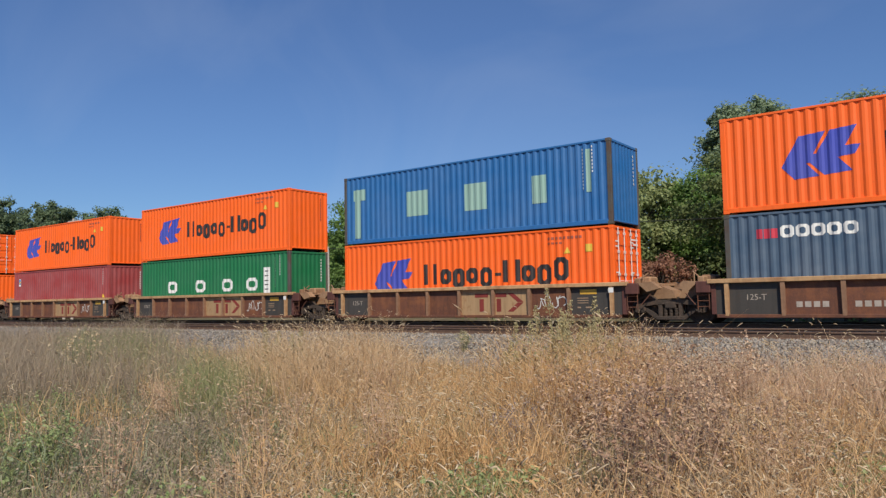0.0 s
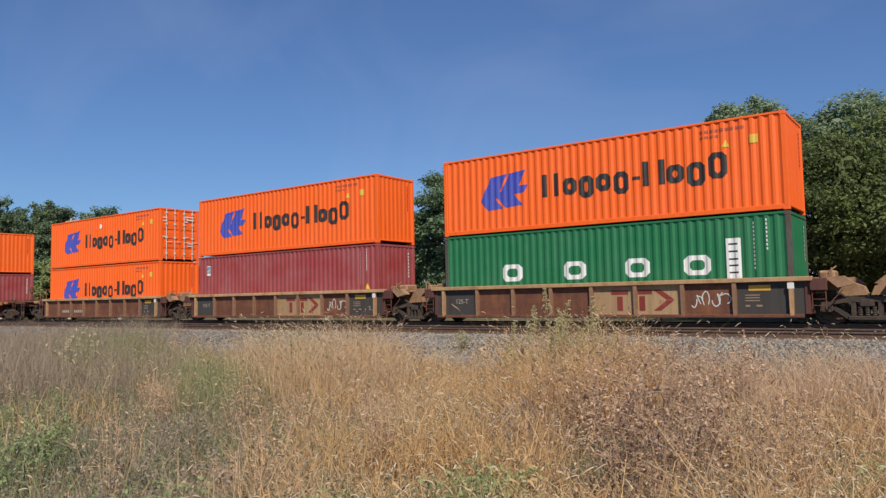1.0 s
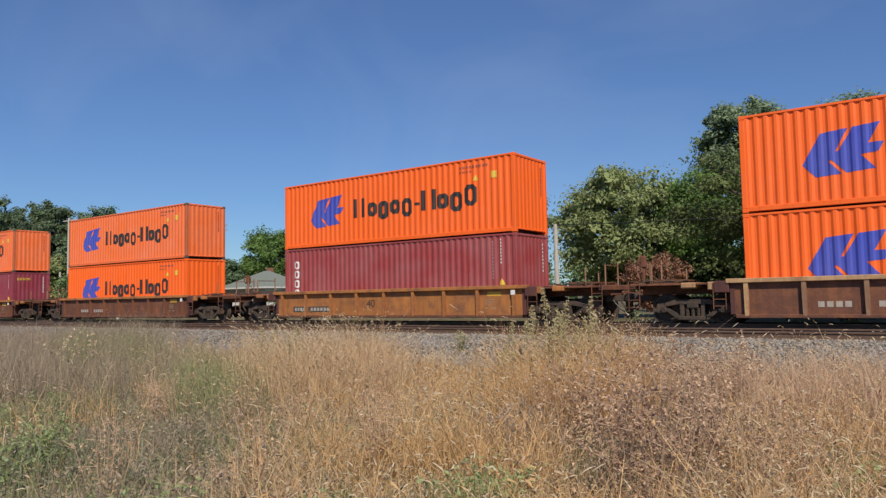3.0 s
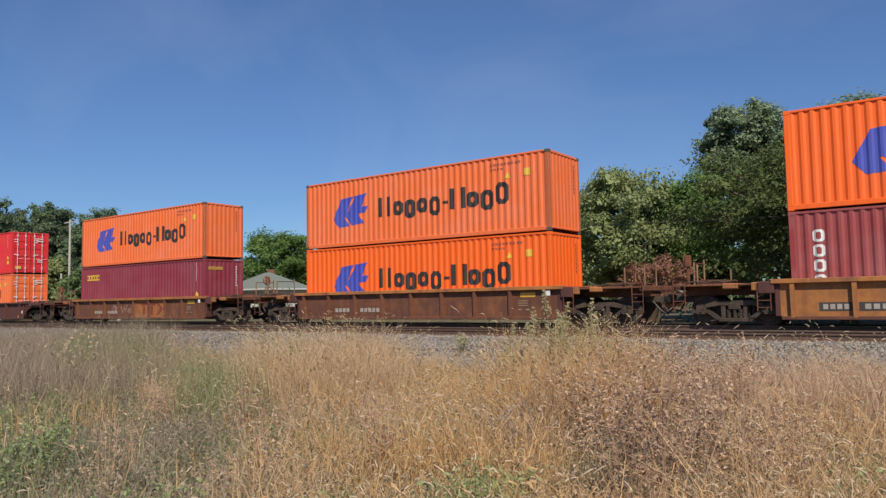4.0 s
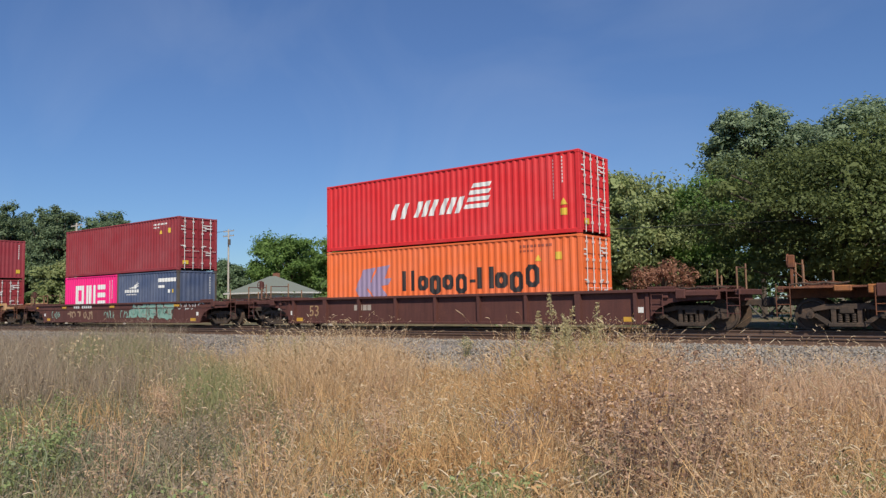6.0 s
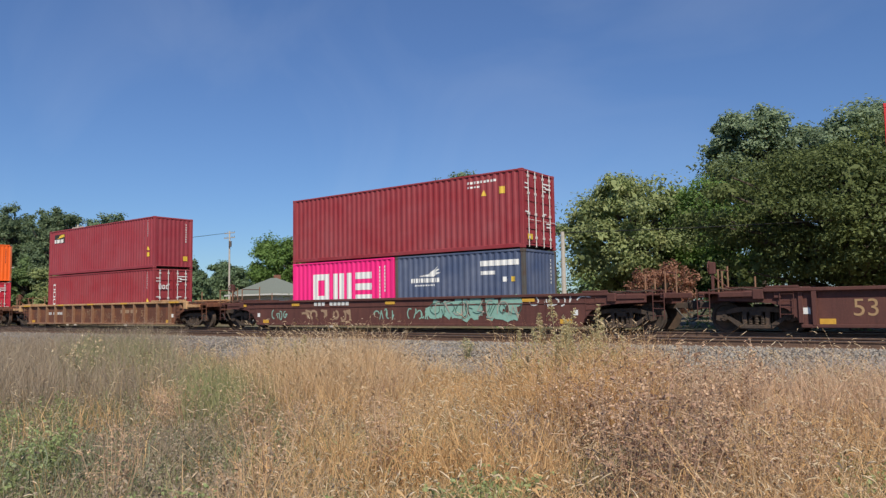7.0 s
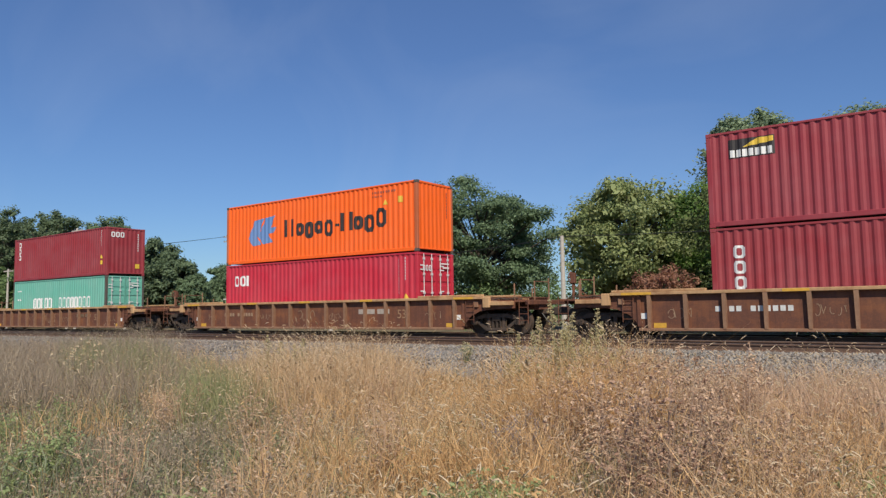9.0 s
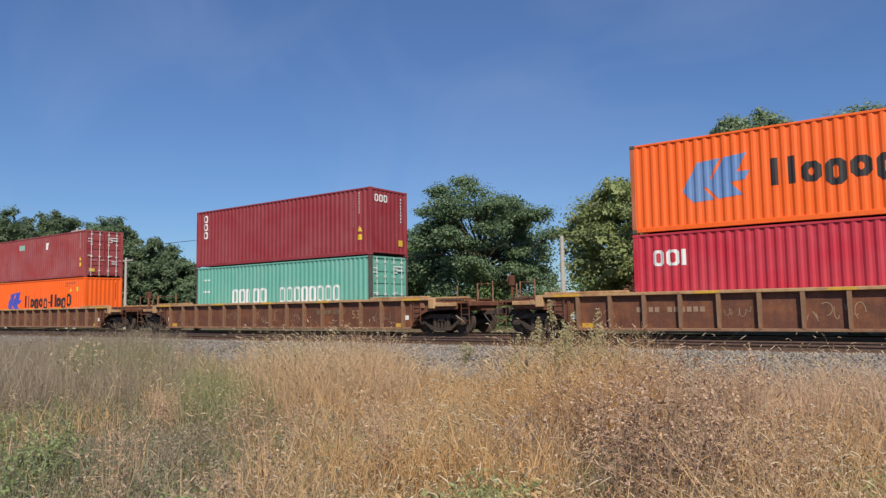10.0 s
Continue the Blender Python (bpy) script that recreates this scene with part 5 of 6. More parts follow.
def wire(p, q, sag):
    n = 24
    bm = bmesh.new()
    pts = [Vector(p).lerp(Vector(q), i / n) - Vector((0, 0, sag * 4 * (i / n) * (1 - i / n))) for i in range(n + 1)]
    side = (pts[-1] - pts[0]).cross(Vector((0, 0, 1))).normalized()
    rings = [[bm.verts.new(c + (side * math.cos(k * 1.2566) + Vector((0, 0, math.sin(k * 1.2566)))) * 0.02) for k in range(5)] for c in pts]
    for a_, b_ in zip(rings, rings[1:]):
        for k in range(5):
            bm.faces.new((a_[k], a_[(k + 1) % 5], b_[(k + 1) % 5], b_[k]))
    me = bpy.data.meshes.new("power_line")
    bm.to_mesh(me)
    bm.free()
    me.materials.append(WIRE)
    return tagged(new("power_line", me), "black overhead power line", "power line", "power lines")


utility_pole(-86.6, 65, 12.9, 2)
utility_pole(-70.2, 40, 7.4, 1)
utility_pole(-97.6, 40, 7.5, 1)
utility_pole(-80.5, 40, 11.3, 1)
utility_pole(-82.3, 40, 5.35, 0)
utility_pole(-38.5, 38, 5.6, 0)
utility_pole(-18.3, 36, 5.6, 0)
for dy in (-1.1, 0.0, 1.1):
    wire((-86.6 + dy, 65, 12.0), (-170, 62 + dy, 14.5), 0.9)
wire((-18.3, 36, 4.9), (20, 37, 5.1), 0.5)
wire((-38.5, 38, 4.8), (-18.3, 36, 4.9), 0.4)


# ---- ballast stones ----
def stones(n, seed):
    g = np.random.default_rng(seed)
    az = np.radians(g.uniform(-2, 68, n))
    y = np.where(g.uniform(size=n) < 0.8, g.uniform(11.2, 18.4, n), g.uniform(18.7, 22.6, n))
    x = -y * np.tan(az)
    keep = (x > -45) & (g.uniform(size=n) < np.clip((y - 10.8) / 3.5, 0.0, 1) ** 1.5)
    x, y = x[keep], y[keep]
    m = len(x)
    s = g.uniform(0.026, 0.060, m)
    oct_ = np.array([[1, 0, 0], [-1, 0, 0], [0, 1, 0], [0, -1, 0], [0, 0, 1], [0, 0, -1]], float)
    v = oct_[None] * g.uniform(0.6, 1.2, (m, 6, 1)) + g.normal(size=(m, 6, 3)) * 0.2
    v *= s[:, None, None] * np.array([1, 1, 0.8])
    th = g.uniform(0, 6.28, m)
    c_, s_ = np.cos(th)[:, None], np.sin(th)[:, None]
    vx, vy = v[..., 0] * c_ - v[..., 1] * s_, v[..., 0] * s_ + v[..., 1] * c_
    z = ground_z(x, y) + s * 0.3
    v = np.stack([vx + x[:, None], vy + y[:, None], v[..., 2] + z[:, None]], 2)
    tri = np.array([[0, 2, 4], [2, 1, 4], [1, 3, 4], [3, 0, 4], [2, 0, 5], [1, 2, 5], [3, 1, 5], [0, 3, 5]])
    return v.reshape(-1, 3), (np.arange(m)[:, None, None] * 6 + tri[None]).reshape(-1, 3)


def stone_material():
    n = Nodes("ballast_stone")
    c = n.mix(n.island(), (0.105, 0.094, 0.082), (0.33, 0.30, 0.262))
    c = n.mix(n.math("MULTIPLY", n.ramp(n.noise(1.2, 3), 0.5, 0.7), 0.35), c, (0.22, 0.15, 0.11))
    return n.done(c, 0.85)


v, f = stones(50000, 3)
tagged(new("ballast_stones", fast_mesh("ballast_stones", v, f, stone_material())), "loose grey crushed ballast stones", "gravel", kind="stuff")


# ---- grass ----
def field_spots(n, seed, az0, az1, d0, yend):
    """Random spots of the field, in a fan before the track: denser near by."""
    g = np.random.default_rng(seed)
    az = np.radians(g.uniform(az0, az1, n))
    far_ = yend + 1.5 * np.sin(np.degrees(az) * 0.35) + 1.0 * np.sin(np.degrees(az) * 0.9 + 1) + g.normal(size=n) * 0.6
    far_ = far_ + np.interp(np.degrees(az), [-6, 13, 19, 30, 33, 38, 41, 50, 54, 58, 61, 71], [-1.0, -0.2, 1.4, 1.4, -2.0, -2.0, 0.9, 1.2, 0.4, 0.6, 3.0, 3.6])
    dmax = np.minimum(far_ / np.cos(az), 36)
    d = d0 + (dmax - d0) * g.uniform(size=n) ** 1.1
    return -d * np.sin(az), d * np.cos(az), np.degrees(az), d


def blades(cx, cy, ch, per, spread, width, lean, seed):
    """Tussocks: per blades round each centre, leaning outwards and bending over at the tip."""
    g = np.random.default_rng(seed)
    x0, y0, h = np.repeat(cx, per), np.repeat(cy, per), np.repeat(ch, per)
    n = len(x0)
    th = g.uniform(0, 6.283, n)
    r = spread * np.sqrt(g.uniform(size=n)) * np.repeat(g.uniform(0.6, 1.5, len(cx)), per)
    dirx, diry = np.cos(th), np.sin(th)
    x, y = x0 + dirx * r, y0 + diry * r
    h = h * g.uniform(0.45, 1.05, n)
    wind = np.repeat(g.normal(size=(len(cx), 2)) * 0.35, per, axis=0)
    dx, dy = dirx + wind[:, 0] + g.normal(size=n) * 0.3, diry + wind[:, 1] + g.normal(size=n) * 0.3
    fa = g.uniform(0, 6.283, n)
    px, py = np.cos(fa), np.sin(fa)
    z = ground_z(x, y) - 0.03
    le = lean * g.uniform(0.1, 1.0, n) ** 1.4 * h
    w = width * g.uniform(0.6, 1.5, n)
    out = []
    kink = g.normal(size=(n, 2)) * 0.10 * h[:, None]
    sink = g.uniform(0.02, 0.38, n) * lean
    for k, wk in ((0.0, 1.0), (0.55, 0.8), (1.0, 0.12)):
        off = le * (0.35 * k ** 2 + 0.65 * k ** 3)
        bent = 4 * k * (1 - k)
        qx, qy, qz = x + dx * off + kink[:, 0] * bent, y + dy * off + kink[:, 1] * bent, z + h * (k - sink * k ** 3)
        for s in (-1, 1):
            out.append(np.stack([qx + s * px * w * wk / 2, qy + s * py * w * wk / 2, qz], 1))
    v = np.stack(out, 1).reshape(-1, 3)
    b = np.arange(n)[:, None] * 6
    f = np.concatenate([b + np.array([[0, 1, 3, 2]]), b + np.array([[2, 3, 5, 4]])], 0)
    tip = np.stack([x + dx * le, y + dy * le, z + h * (1 - sink)], 1)
    nrm = np.hypot(dx, dy) + 1e-6
    return v, f, tip, np.stack([dx / nrm, dy / nrm], 1)


def heads(tip, way, length, rad, seed, droop=0.6):
    """Seed heads: drooping three-sided spindles on the stalks' tips."""
    g = np.random.default_rng(seed)
    n = len(tip)
    L = length * g.uniform(0.6, 1.3, n)
    rings = []
    droop = droop * g.uniform(0.1, 1.1, n)
    for k, rk in ((0.0, 0.35), (0.3, 1.0), (0.7, 0.8), (1.0, 0.12)):
        c = tip + np.stack([way[:, 0] * L * k, way[:, 1] * L * k, L * (0.9 * k - droop * 1.3 * k * k)], 1)
        for q in range(3):
            a_ = q * math.pi * 2 / 3
            rings.append(c + np.stack([np.cos(a_) * rad * rk * np.ones(n), np.sin(a_) * rad * rk * 0.7 * np.ones(n), np.sin(a_) * rad * rk * 0.7 * np.ones(n)], 1))
    v = np.stack(rings, 1).reshape(-1, 3)
    b = np.arange(n)[:, None] * 12
    f = np.concatenate([b + np.array([[r * 3 + q, r * 3 + (q + 1) % 3, r * 3 + 3 + (q + 1) % 3, r * 3 + 3 + q]]) for r in range(3) for q in range(3)], 0)
    return v, f


def flecks(stalks, count, length, width, seed, lo=0.25):
    """Small withered leaves: narrow curled strips that hang off the stalks at any height."""
    g = np.random.default_rng(seed)
    line = stalks.reshape(-1, 3, 2, 3).mean(2)
    i = g.integers(0, len(line), count)
    u = g.uniform(lo, 1.0, count)[:, None]
    at = np.where(u < 0.55, line[i, 0] + (line[i, 1] - line[i, 0]) * u / 0.55, line[i, 1] + (line[i, 2] - line[i, 1]) * (u - 0.55) / 0.45)
    d = g.normal(size=(count, 3)) * np.array([1, 1, 0.7]) + np.array([0, 0, -0.1])
    d /= np.linalg.norm(d, axis=1, keepdims=True)
    s = np.cross(d, g.normal(size=(count, 3)))
    s /= np.linalg.norm(s, axis=1, keepdims=True)
    L, w = length * g.uniform(0.5, 1.5, count)[:, None], width * g.uniform(0.5, 1.5, count)[:, None]
    fall = np.array([0, 0, -0.5]) * L
    v = np.stack([at - s * w * 0.3, at + s * w * 0.3, at + d * L * 0.5 + s * w, at + d * L * 0.5 - s * w, at + d * L + fall * g.uniform(0, 1, (count, 1)) + s * w * 0.2, at + d * L + fall * 0.5 - s * w * 0.2], 1)
    b = np.arange(count)[:, None] * 6
    return v.reshape(-1, 3), np.concatenate([b + np.array([[0, 1, 2, 3]]), b + np.array([[3, 2, 4, 5]])], 0)


def patch_noise(x, y, s, seed):
    return np.array([noise.noise((a_ * s, b_ * s, seed)) for a_, b_ in zip(x, y)])


def grass_mat(name, a_, b_, c_):
    n = Nodes(name)
    c = n.mix(n.island(), a_, b_)
    c = n.mix(n.math("MULTIPLY", n.ramp(n.noise(0.6, 3), 0.42, 0.65), 0.55), c, c_)
    n.done(c, 0.7)
    n.b.inputs["Specular IOR Level"].default_value = 0.2
    tr = n.t.nodes.new("ShaderNodeBsdfTranslucent")
    n.put(c, tr.inputs[0])
    mx = n.t.nodes.new("ShaderNodeMixShader")
    mx.inputs[0].default_value = 0.3
    n.put(n.b.outputs[0], mx.inputs[1])
    n.put(tr.outputs[0], mx.inputs[2])
    n.put(mx.outputs[0], n.t.nodes["Material Output"].inputs[0])
    return n.m


STRAW = grass_mat("straw", (0.38, 0.25, 0.13), (0.82, 0.63, 0.41), (0.60, 0.37, 0.19))
GOLD = grass_mat("golden_straw", (0.44, 0.25, 0.105), (0.82, 0.55, 0.28), (0.70, 0.45, 0.23))
DULL = grass_mat("dull_stems", (0.21, 0.165, 0.115), (0.50, 0.41, 0.30), (0.39, 0.30, 0.22))
FRESH = grass_mat("fresh_grass", (0.14, 0.165, 0.065), (0.36, 0.38, 0.18), (0.42, 0.38, 0.21))
SEED = grass_mat("seed_heads", (0.52, 0.38, 0.22), (0.84, 0.70, 0.50), (0.66, 0.48, 0.30))
BROWN = grass_mat("dead_flower_heads", (0.42, 0.28, 0.18), (0.76, 0.55, 0.38), (0.62, 0.42, 0.29))
RUSSET = grass_mat("russet_flower_heads", (0.30, 0.19, 0.13), (0.62, 0.42, 0.30), (0.48, 0.30, 0.21))
UMBER = grass_mat("umber_stems", (0.38, 0.26, 0.18), (0.72, 0.52, 0.37), (0.58, 0.40, 0.28))
ASHEN = grass_mat("ashen_stems", (0.26, 0.22, 0.22), (0.50, 0.44, 0.44), (0.42, 0.34, 0.34))
SAGE = grass_mat("sage", (0.14, 0.165, 0.095), (0.34, 0.37, 0.24), (0.24, 0.30, 0.13))
# darker than the other stems: shade in the grass gaps, put into the colour
MATTED_SHADE = grass_mat("matted", (0.10, 0.075, 0.05), (0.24, 0.18, 0.12), (0.16, 0.13, 0.08))
TALL = grass_mat("tall_weed_seed", (0.34, 0.31, 0.16), (0.64, 0.57, 0.34), (0.62, 0.47, 0.26))
WEED = leafy("weed_leaves", (0.22, 0.29, 0.11), (0.44, 0.51, 0.24))


def sow(name, label, tufts, per, seed, mat, hlo, hhi, spread, width, lean, want, yend=12.9, dead=0.0, dead_mat=None, leaf=(0.05, 0.0045)):
    """Tussocks of one kind over the field, thinned by want(x, y, azimuth, distance)."""
    x, y, az, d = field_spots(tufts, seed, -6.0, 71.0, 2.6, yend)
    g = np.random.default_rng(seed + 100)
    keep = g.uniform(size=tufts) < want(x, y, az, d)
    x, y = x[keep], y[keep]
    h = g.uniform(hlo, hhi, len(x)) * (0.72 + 0.62 * (patch_noise(x, y, 0.55, seed) + 0.5))
    h *= np.interp(y, [0, 9.5, 14.2], [1.0, 1.0, 0.7])
    v, f, tip, way = blades(x, y, h, per, spread, width, lean, seed + 1)
    tagged(new(name, fast_mesh(name, v, f, mat)), label, "grass", kind="stuff")
    if dead:
        v, f = flecks(v, int(len(tip) * dead), *leaf, seed + 2)
        tagged(new("withered_leaves", fast_mesh("withered_leaves", v, f, dead_mat or mat)), "curled withered leaves on the stalks", "grass", kind="stuff")
    return tip, way


def zone(az, knots, values, x, y, s, k, amount):
    return np.clip(np.interp(az, knots, values) + amount * patch_noise(x, y, s, k), 0.0, 1)


KN = [-6, 8, 15, 18, 26, 29, 33, 41, 46, 49, 54, 62, 71]


def bush_gap(az, d):
    """Thins the grass where the brown weed bush stands."""
    return 1 - 0.45 * ((az > 15.5) & (az < 27) & (d > 3.6) & (d < 9.0))


tip, way = sow("dry_grass", "tall sun-bleached pale dry grass", 6400, 12, 11, STRAW, 0.32, 0.78, 0.11, 0.0062, 0.85, lambda x, y, az, d: bush_gap(az, d) * zone(az, KN, [.9, .9, .7, .5, .5, .8, .9, .9, .6, .40, .15, .04, .03], x, y, 0.8, 3, 0.6), dead=0.45, dead_mat=SEED)
pick = rng.uniform(size=len(tip)) < 0.13
v, f = heads(tip[pick], way[pick], 0.060, 0.0075, 4, 0.9)
tagged(new("grass_seed_heads", fast_mesh("grass_seed_heads", v, f, SEED)), "pale drooping foxtail seed heads", "grass", kind="stuff")
tip, way = sow("golden_grass", "golden dry grass tussocks", 5200, 12, 17, GOLD, 0.34, 0.86, 0.10, 0.0062, 0.8, lambda x, y, az, d: bush_gap(az, d) * zone(az, KN, [.6, .65, .5, .4, .45, .8, .95, .95, .6, .35, .12, .03, .02], x, y, 0.6, 7, 0.7), dead=0.45)
pick = rng.uniform(size=len(tip)) < 0.12
v, f = heads(tip[pick], way[pick], 0.062, 0.0075, 6, 0.9)
tagged(new("golden_seed_heads", fast_mesh("golden_seed_heads", v, f, SEED)), "pale drooping seed heads on golden grass", "grass", kind="stuff")
sow("green_grass", "green grass among the dry stems", 5600, 13, 12, FRESH, 0.26, 0.60, 0.14, 0.0062, 0.9, lambda x, y, az, d: zone(az, KN, [.12, .2, .08, .05, .05, .1, .12, .15, .4, .5, .6, .7, .95], x, y, 0.45, 9, 1.0), 13.4, dead=0.3, leaf=(0.045, 0.006))
tip, way = sow("dull_weeds", "grey-brown withered weed stems", 8600, 12, 13, DULL, 0.28, 0.66, 0.16, 0.0045, 0.9, lambda x, y, az, d: zone(az, KN, [.25, .3, .6, .6, .6, .4, .2, .25, .6, .9, .95, .95, .85], x, y, 0.6, 5, 0.5), 13.6, dead=0.6, leaf=(0.034, 0.007))
pick = rng.uniform(size=len(tip)) < 0.38
v, f = leaf_cloud(tip[pick] - np.array([0, 0, 0.05]), np.full(pick.sum(), 0.06), 5, 0.0125, 14)
tagged(new("withered_flower_tufts", fast_mesh("withered_flower_tufts", v, f, DULL)), "small grey-brown withered flower tufts", "weeds", kind="stuff")
sow("sage_weeds", "low grey-green leafy weeds", 5200, 12, 19, SAGE, 0.22, 0.52, 0.17, 0.008, 1.0, lambda x, y, az, d: zone(az, KN, [.08, .12, .03, .03, .03, .05, .08, .12, .35, .6, .7, .8, .8], x, y, 0.5, 15, 1.1), 12.5, dead=0.9, leaf=(0.035, 0.008))
# sparse tall stalks along the edge of the ballast
x, y, az, d = field_spots(420, 41, -6.0, 71.0, 9.5, 14.6)
v, f, tip, way = blades(x, y, rng.uniform(0.7, 1.12, len(x)), 5, 0.25, 0.006, 0.55, 42)
tagged(new("edge_stalks", fast_mesh("edge_stalks", v, f, STRAW)), "sparse tall dry stalks by the ballast", "grass", kind="stuff")
v, f = heads(tip, way, 0.085, 0.009, 43)
tagged(new("edge_seed_heads", fast_mesh("edge_seed_heads", v, f, SEED)), "pale seed heads nodding by the ballast", "grass", kind="stuff")
# taller stands that reach over the ballast
for name, lab, mat, a0, a1, da, db, hlo, hhi, n in (
        ("tall_golden_grass", "tall golden grass stand by the ballast", GOLD, 20.0, 32.5, 7.0, 10.8, 0.85, 1.46, 520),
        ("tall_pale_grass", "tall pale grass stand by the ballast", STRAW, 39.0, 52.5, 9.5, 14.5, 1.0, 1.48, 480),
        ("tall_green_grass", "tall green grass stand by the ballast", FRESH, 49.0, 56.0, 9.0, 13.0, 0.75, 1.15, 130),
        ("tall_green_tussocks", "tall green tussocks at the ballast's edge", FRESH, 57.0, 64.0, 15.0, 25.0, 0.85, 1.35, 200),
        ("tall_dull_weeds", "tall withered weeds by the ballast", DULL, 56.0, 71.0, 12.0, 32.0, 0.75, 1.38, 1100),
        ("tall_rust_grass", "reddish dry grass stand by the ballast", BROWN, 3.0, 19.0, 7.5, 11.0, 0.75, 1.12, 420)):
    az, d = np.radians(a0 + (a1 - a0) * (rng.uniform(size=n) ** 0.6 if a0 > 40 else rng.beta(1.6, 1.6, n))), rng.uniform(da, db, n)
    x, y = -d * np.sin(az), d * np.cos(az)
    v, f, tip, way = blades(x, y, rng.uniform(hlo, hhi, n), 12, 0.16, 0.006, 0.5, 60 + n)
    tagged(new(name, fast_mesh(name, v, f, mat)), lab, "grass", kind="stuff")
    pick = rng.uniform(size=len(tip)) < (0.25 if mat in (GOLD, STRAW) else 0.06)
    v, f = heads(tip[pick], way[pick], 0.07, 0.008, 61 + n)
    tagged(new(name + "_seed", fast_mesh(name + "_seed", v, f, SEED if mat is not DULL else DULL)), "pale seed heads of tall grass", "grass", kind="stuff")
# the same field goes on to both sides and behind
x, y = rng.uniform(-75, 35, 4500), rng.uniform(-22, 12.8, 4500)
keep = (np.hypot(x, y) > 2.8) & ~((y > 0) & (x < 0.12 * y) & (x > -3.1 * y))
x, y = x[keep], y[keep]
v, f, tip, way = blades(x, y, rng.uniform(0.3, 0.75, len(x)), 6, 0.2, 0.010, 0.8, 46)
tagged(new("field_grass", fast_mesh("field_grass", v, f, STRAW)), "dry grass over the rest of the field", "grass", kind="stuff")
# matted growth close to the soil; its dark colour paints the shade between blades
x, y, az, d = field_spots(5000, 44, -6.0, 71.0, 2.6, 13.0)
v, f, tip, way = blades(x, y, rng.uniform(0.10, 0.26, len(x)), 8, 0.16, 0.008, 1.3, 45)
tagged(new("matted_grass", fast_mesh("matted_grass", v, f, MATTED_SHADE)), "low matted withered grass, coloured dark as the shaded gaps between blades", "grass", kind="stuff")


def forb(label, x, y, height, spread, stems, head, seed, stem_mat, head_mat, leaf_size, per):
    """A weed bush: branching stems with heads or leaves along their upper half."""
    g = np.random.default_rng(seed)
    p = tagged(new("weed_plant"), label, "weed", "weeds in the field")
    p.location = (x, y, float(ground_z(x, y)))
    bm = bmesh.new()
    spots = []
    for i in range(stems):
        a_, r_ = g.uniform(0, 6.283), spread * g.uniform(0.1, 1.0)
        h = height * g.uniform(0.6, 1.0)
        foot = Vector((math.cos(a_) * r_ * 0.25, math.sin(a_) * r_ * 0.25, -0.02))
        top = Vector((math.cos(a_) * r_, math.sin(a_) * r_, h))
        rod(bm, foot, top, 0.005, 4, 0.002)
        for k in range(head):
            u = g.uniform(0.35, 1.0)
            q = foot.lerp(top, u)
            e = q + Vector((g.normal() * 0.09, g.normal() * 0.09, g.uniform(0.0, 0.12))) * (1.15 - 0.5 * u)
            rod(bm, q, e, 0.0025, 3, 0.0015)
            spots.append(e)
    me = bpy.data.meshes.new("stems")
    bm.to_mesh(me)
    bm.free()
    me.materials.append(stem_mat)
    st = tagged(new("stem_tangle", me), kind="stuff")
    st.parent = p
    v_, f_ = leaf_cloud(np.array([tuple(s) for s in spots]), np.full(len(spots), leaf_size * 1.1), per, leaf_size, seed + 5)
    hd = tagged(new("flower_tangle" if head_mat in (BROWN, RUSSET, SEED) else "leaf_tangle", fast_mesh("heads", v_, f_, head_mat)), kind="stuff")
    hd.parent = p
    return p


def spot(px_az, d):
    return -d * math.sin(math.radians(px_az)), d * math.cos(math.radians(px_az))


for i in range(24):
    x, y = spot(rng.triangular(12.5, 20.5, 29.5), rng.uniform(4.4, 10.2))
    forb("withered brown weed bush with dry flower heads", x, y, rng.uniform(0.78, 1.30), rng.uniform(0.28, 0.50), 10, 13, 200 + i, UMBER, BROWN if i % 5 else RUSSET, 0.0145, 6)
for i in range(9):
    x, y = spot(rng.uniform(28.6, 31.8), rng.uniform(6.6, 8.8))
    forb("bleached grey-violet dead weed", x, y, rng.uniform(0.45, 0.62), 0.34, 22, 7, 240 + i, ASHEN, ASHEN, 0.010, 3)
for i in range(5):
    x, y = spot(rng.uniform(62.5, 65.5), rng.uniform(15.0, 19.0))
    forb("weed with small pale flower heads", x, y, rng.uniform(0.9, 1.1), 0.4, 9, 4, 250 + i, SAGE, SEED, 0.03, 4)
for i in range(26):
    x, y = spot(rng.uniform(-4, 62), rng.uniform(5.0, 12))
    forb("withered brown weed with dry flower heads", x, y, rng.uniform(0.5, 0.8), 0.28, 12, 8, 260 + i, BROWN, BROWN, 0.012, 4)
forb("small olive tuft on the bare ballast", -10.6, 15.3, 0.55, 0.30, 16, 8, 258, FRESH, TALL, 0.016, 4)
for i in range(8):
    forb("small dry weed at the foot of the ballast", -rng.uniform(2, 9), rng.uniform(12.8, 15.2), rng.uniform(0.2, 0.4), 0.2, 9, 5, 270 + 40 + i, DULL, BROWN, 0.012, 3)


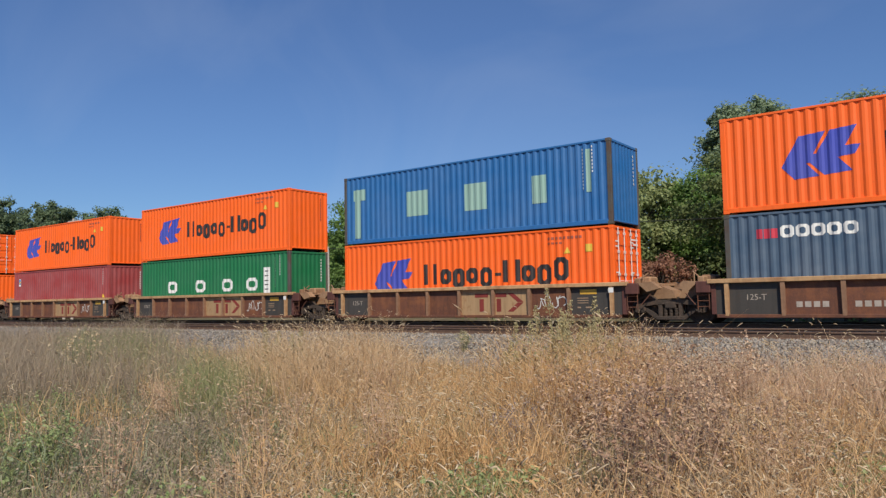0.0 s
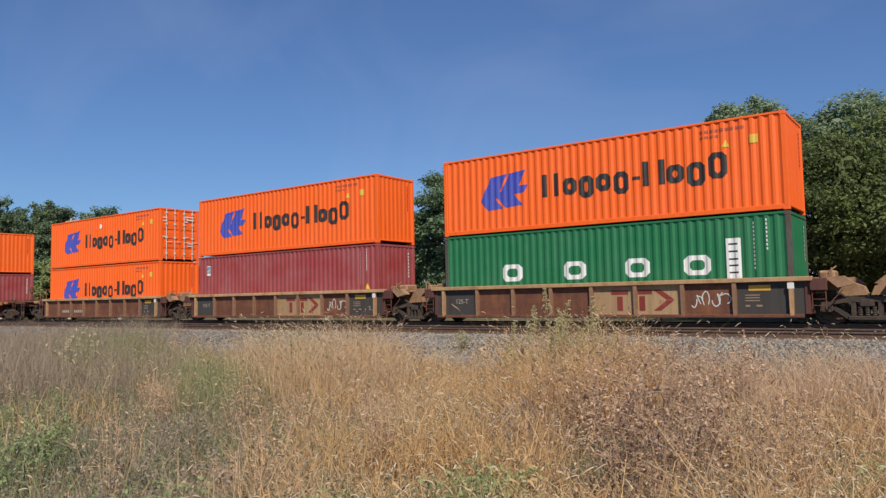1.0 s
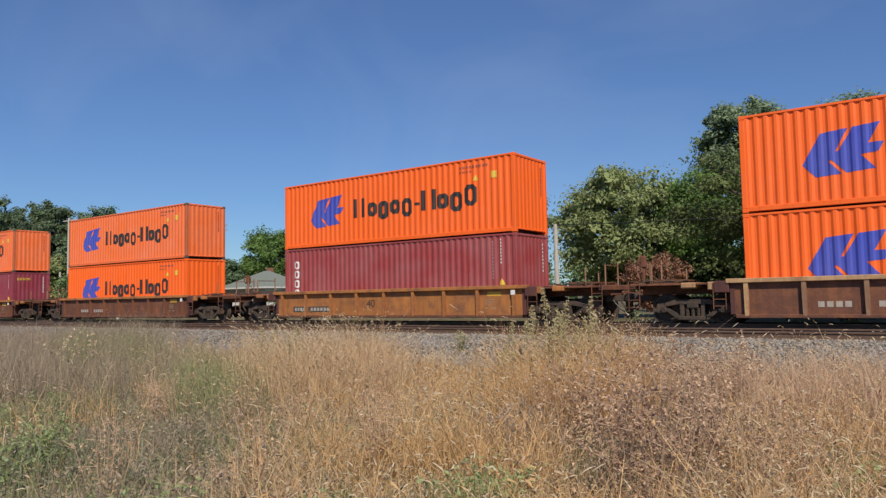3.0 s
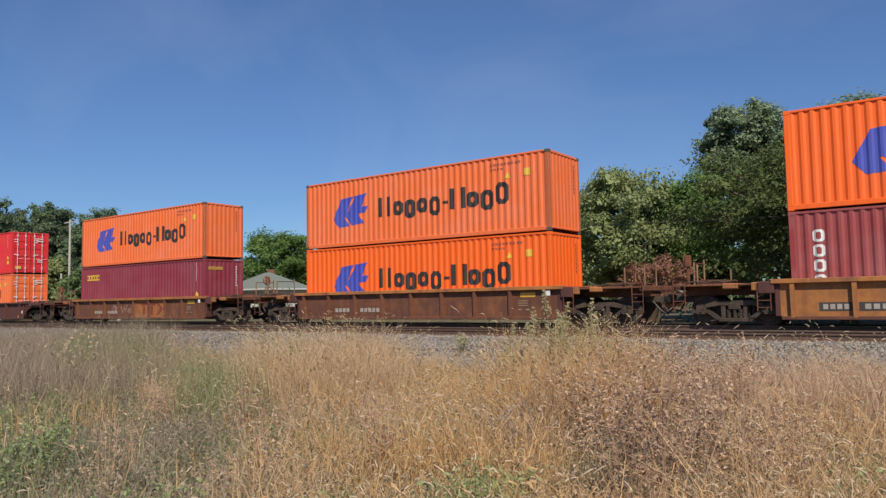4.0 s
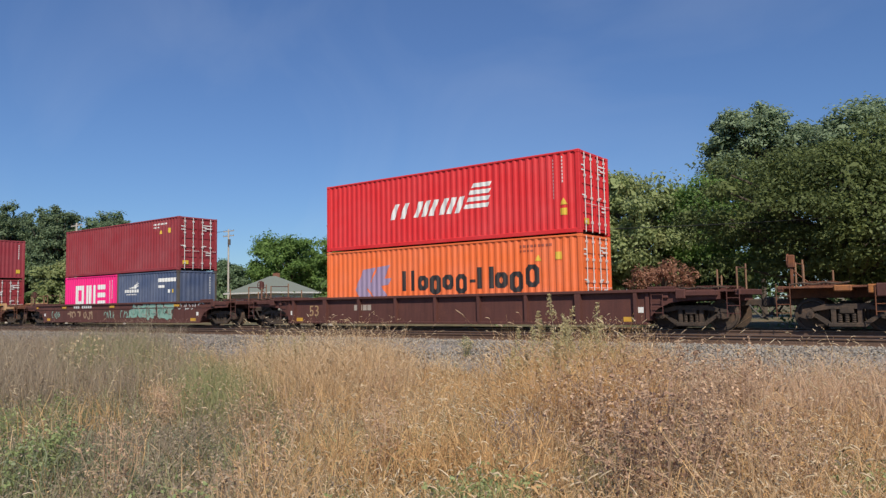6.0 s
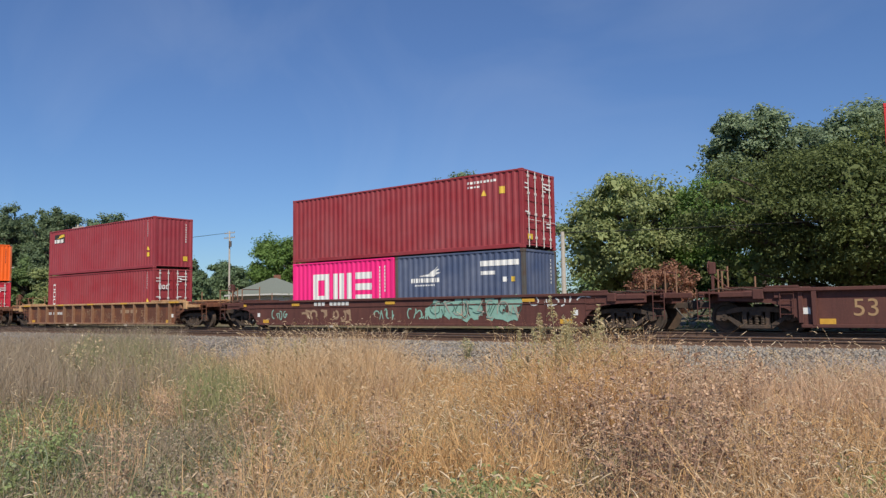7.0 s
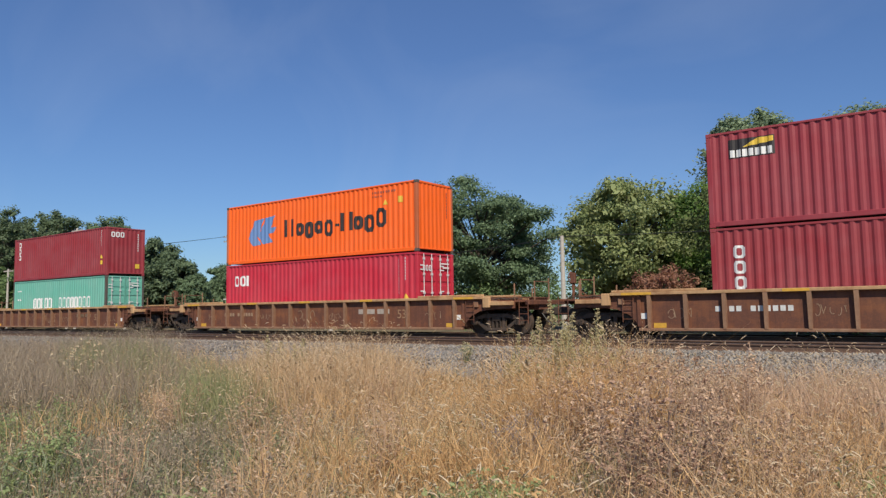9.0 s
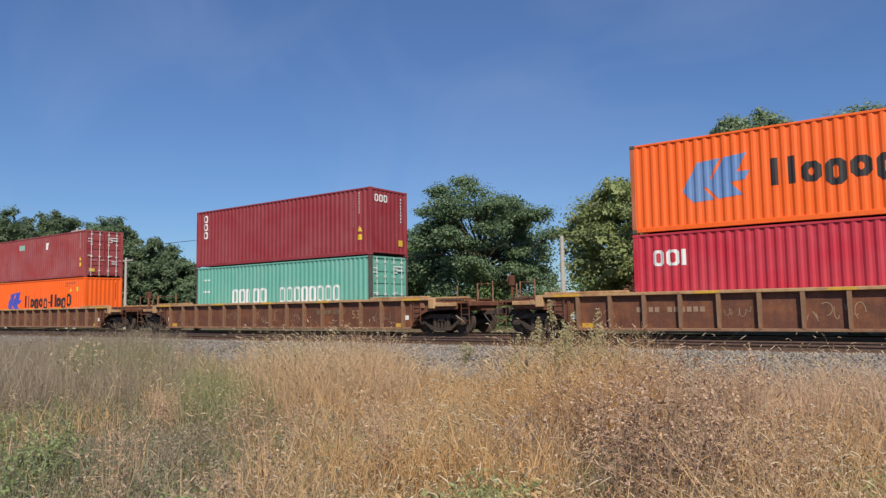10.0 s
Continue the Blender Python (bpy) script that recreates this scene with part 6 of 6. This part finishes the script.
def spike_plant(x, y, height, seed):
    """A tall weed: upright stems, narrow leaves and a tapering seed panicle on each."""
    g = np.random.default_rng(seed)
    p = tagged(new("weed_plant"), "tall weed with pale tapering seed spikes", "weed", "weeds in the field")
    p.location = (x, y, float(ground_z(x, y)))
    bm = bmesh.new()
    seeds, leaves = [], []
    for i in range(4):
        a_, r_ = g.uniform(0, 6.283), g.uniform(0.05, 0.34)
        h = height * (1.0 if i == 0 else g.uniform(0.65, 0.95))
        foot, top = Vector((math.cos(a_) * r_ * 0.3, math.sin(a_) * r_ * 0.3, -0.02)), Vector((math.cos(a_) * r_, math.sin(a_) * r_, h))
        rod(bm, foot, top, 0.008, 5, 0.003)
        for k in range(70):
            u = g.uniform(0.0, 1.0)
            q = foot.lerp(top, 0.70 + 0.30 * u)
            reach = 0.085 * (1.05 - u) + 0.012
            b_ = g.uniform(0, 6.283)
            e = q + Vector((math.cos(b_) * reach, math.sin(b_) * reach, reach * 0.9)) * g.uniform(0.4, 1.0)
            if k % 3 == 0:
                rod(bm, q, e, 0.0025, 3, 0.0015)
            seeds.append(tuple(e))
        for k in range(6):
            q = foot.lerp(top, g.uniform(0.15, 0.7))
            leaves.append(tuple(q + Vector((g.normal() * 0.05, g.normal() * 0.05, 0))))
    me = bpy.data.meshes.new("stem_tangle")
    bm.to_mesh(me)
    bm.free()
    me.materials.append(TALL)
    for name, data in (("stem_tangle", me), ("seed_tangle", fast_mesh("seed_tangle", *leaf_cloud(np.array(seeds), np.full(len(seeds), 0.014), 6, 0.011, seed + 1), TALL)), ("leaf_tangle", fast_mesh("leaf_tangle", *leaf_cloud(np.array(leaves), np.full(len(leaves), 0.03), 3, 0.03, seed + 2), FRESH))):
        ob = tagged(new(name, data), kind="stuff")
        ob.parent = p


for i, (az, d, h) in enumerate(((26.3, 9.4, 1.66), (27.6, 9.0, 1.50), (25.2, 9.7, 1.54), (28.6, 9.6, 1.44), (24.4, 10.0, 1.36), (29.6, 9.3, 1.26), (26.9, 8.7, 1.34), (30.8, 9.9, 1.2), (22.8, 9.5, 1.15), (47.5, 12.5, 1.1), (49.5, 13.0, 1.15))):
    x, y = spot(az, d)
    spike_plant(x, y, h, 500 + i)
for i in range(46):
    lo, hi, da, db = ((63, 70, 4.0, 9.0), (31.5, 35.0, 4.3, 5.2), (5, 9.5, 5.0, 6.6), (42.5, 46.0, 3.9, 4.8), (64, 69, 6.5, 12), (55, 63, 3.6, 4.8))[i % 6]
    x, y = spot(rng.uniform(lo, hi), rng.uniform(da, db))
    forb("leafy green weed among dry grass", x, y, rng.uniform(0.25, 0.55), 0.30, 10, 8, 300 + i, FRESH, WEED, 0.018, 3)


# ---- motion of the train ----
def motions():
    for thing, x, z in TRAIN:
        walk(thing, [(float(t), pose(x + SPEED * t, TRACK_Y, z)) for t in range(0, 11)])
    step = math.degrees(SPEED / WHEEL / FPS)
    for ob, dx in WHEELSETS:
        walk(ob, [(i / FPS, pose(dx, 0, WHEEL, 0, (i * step) % 360, 0)) for i in range(301)])


motions()
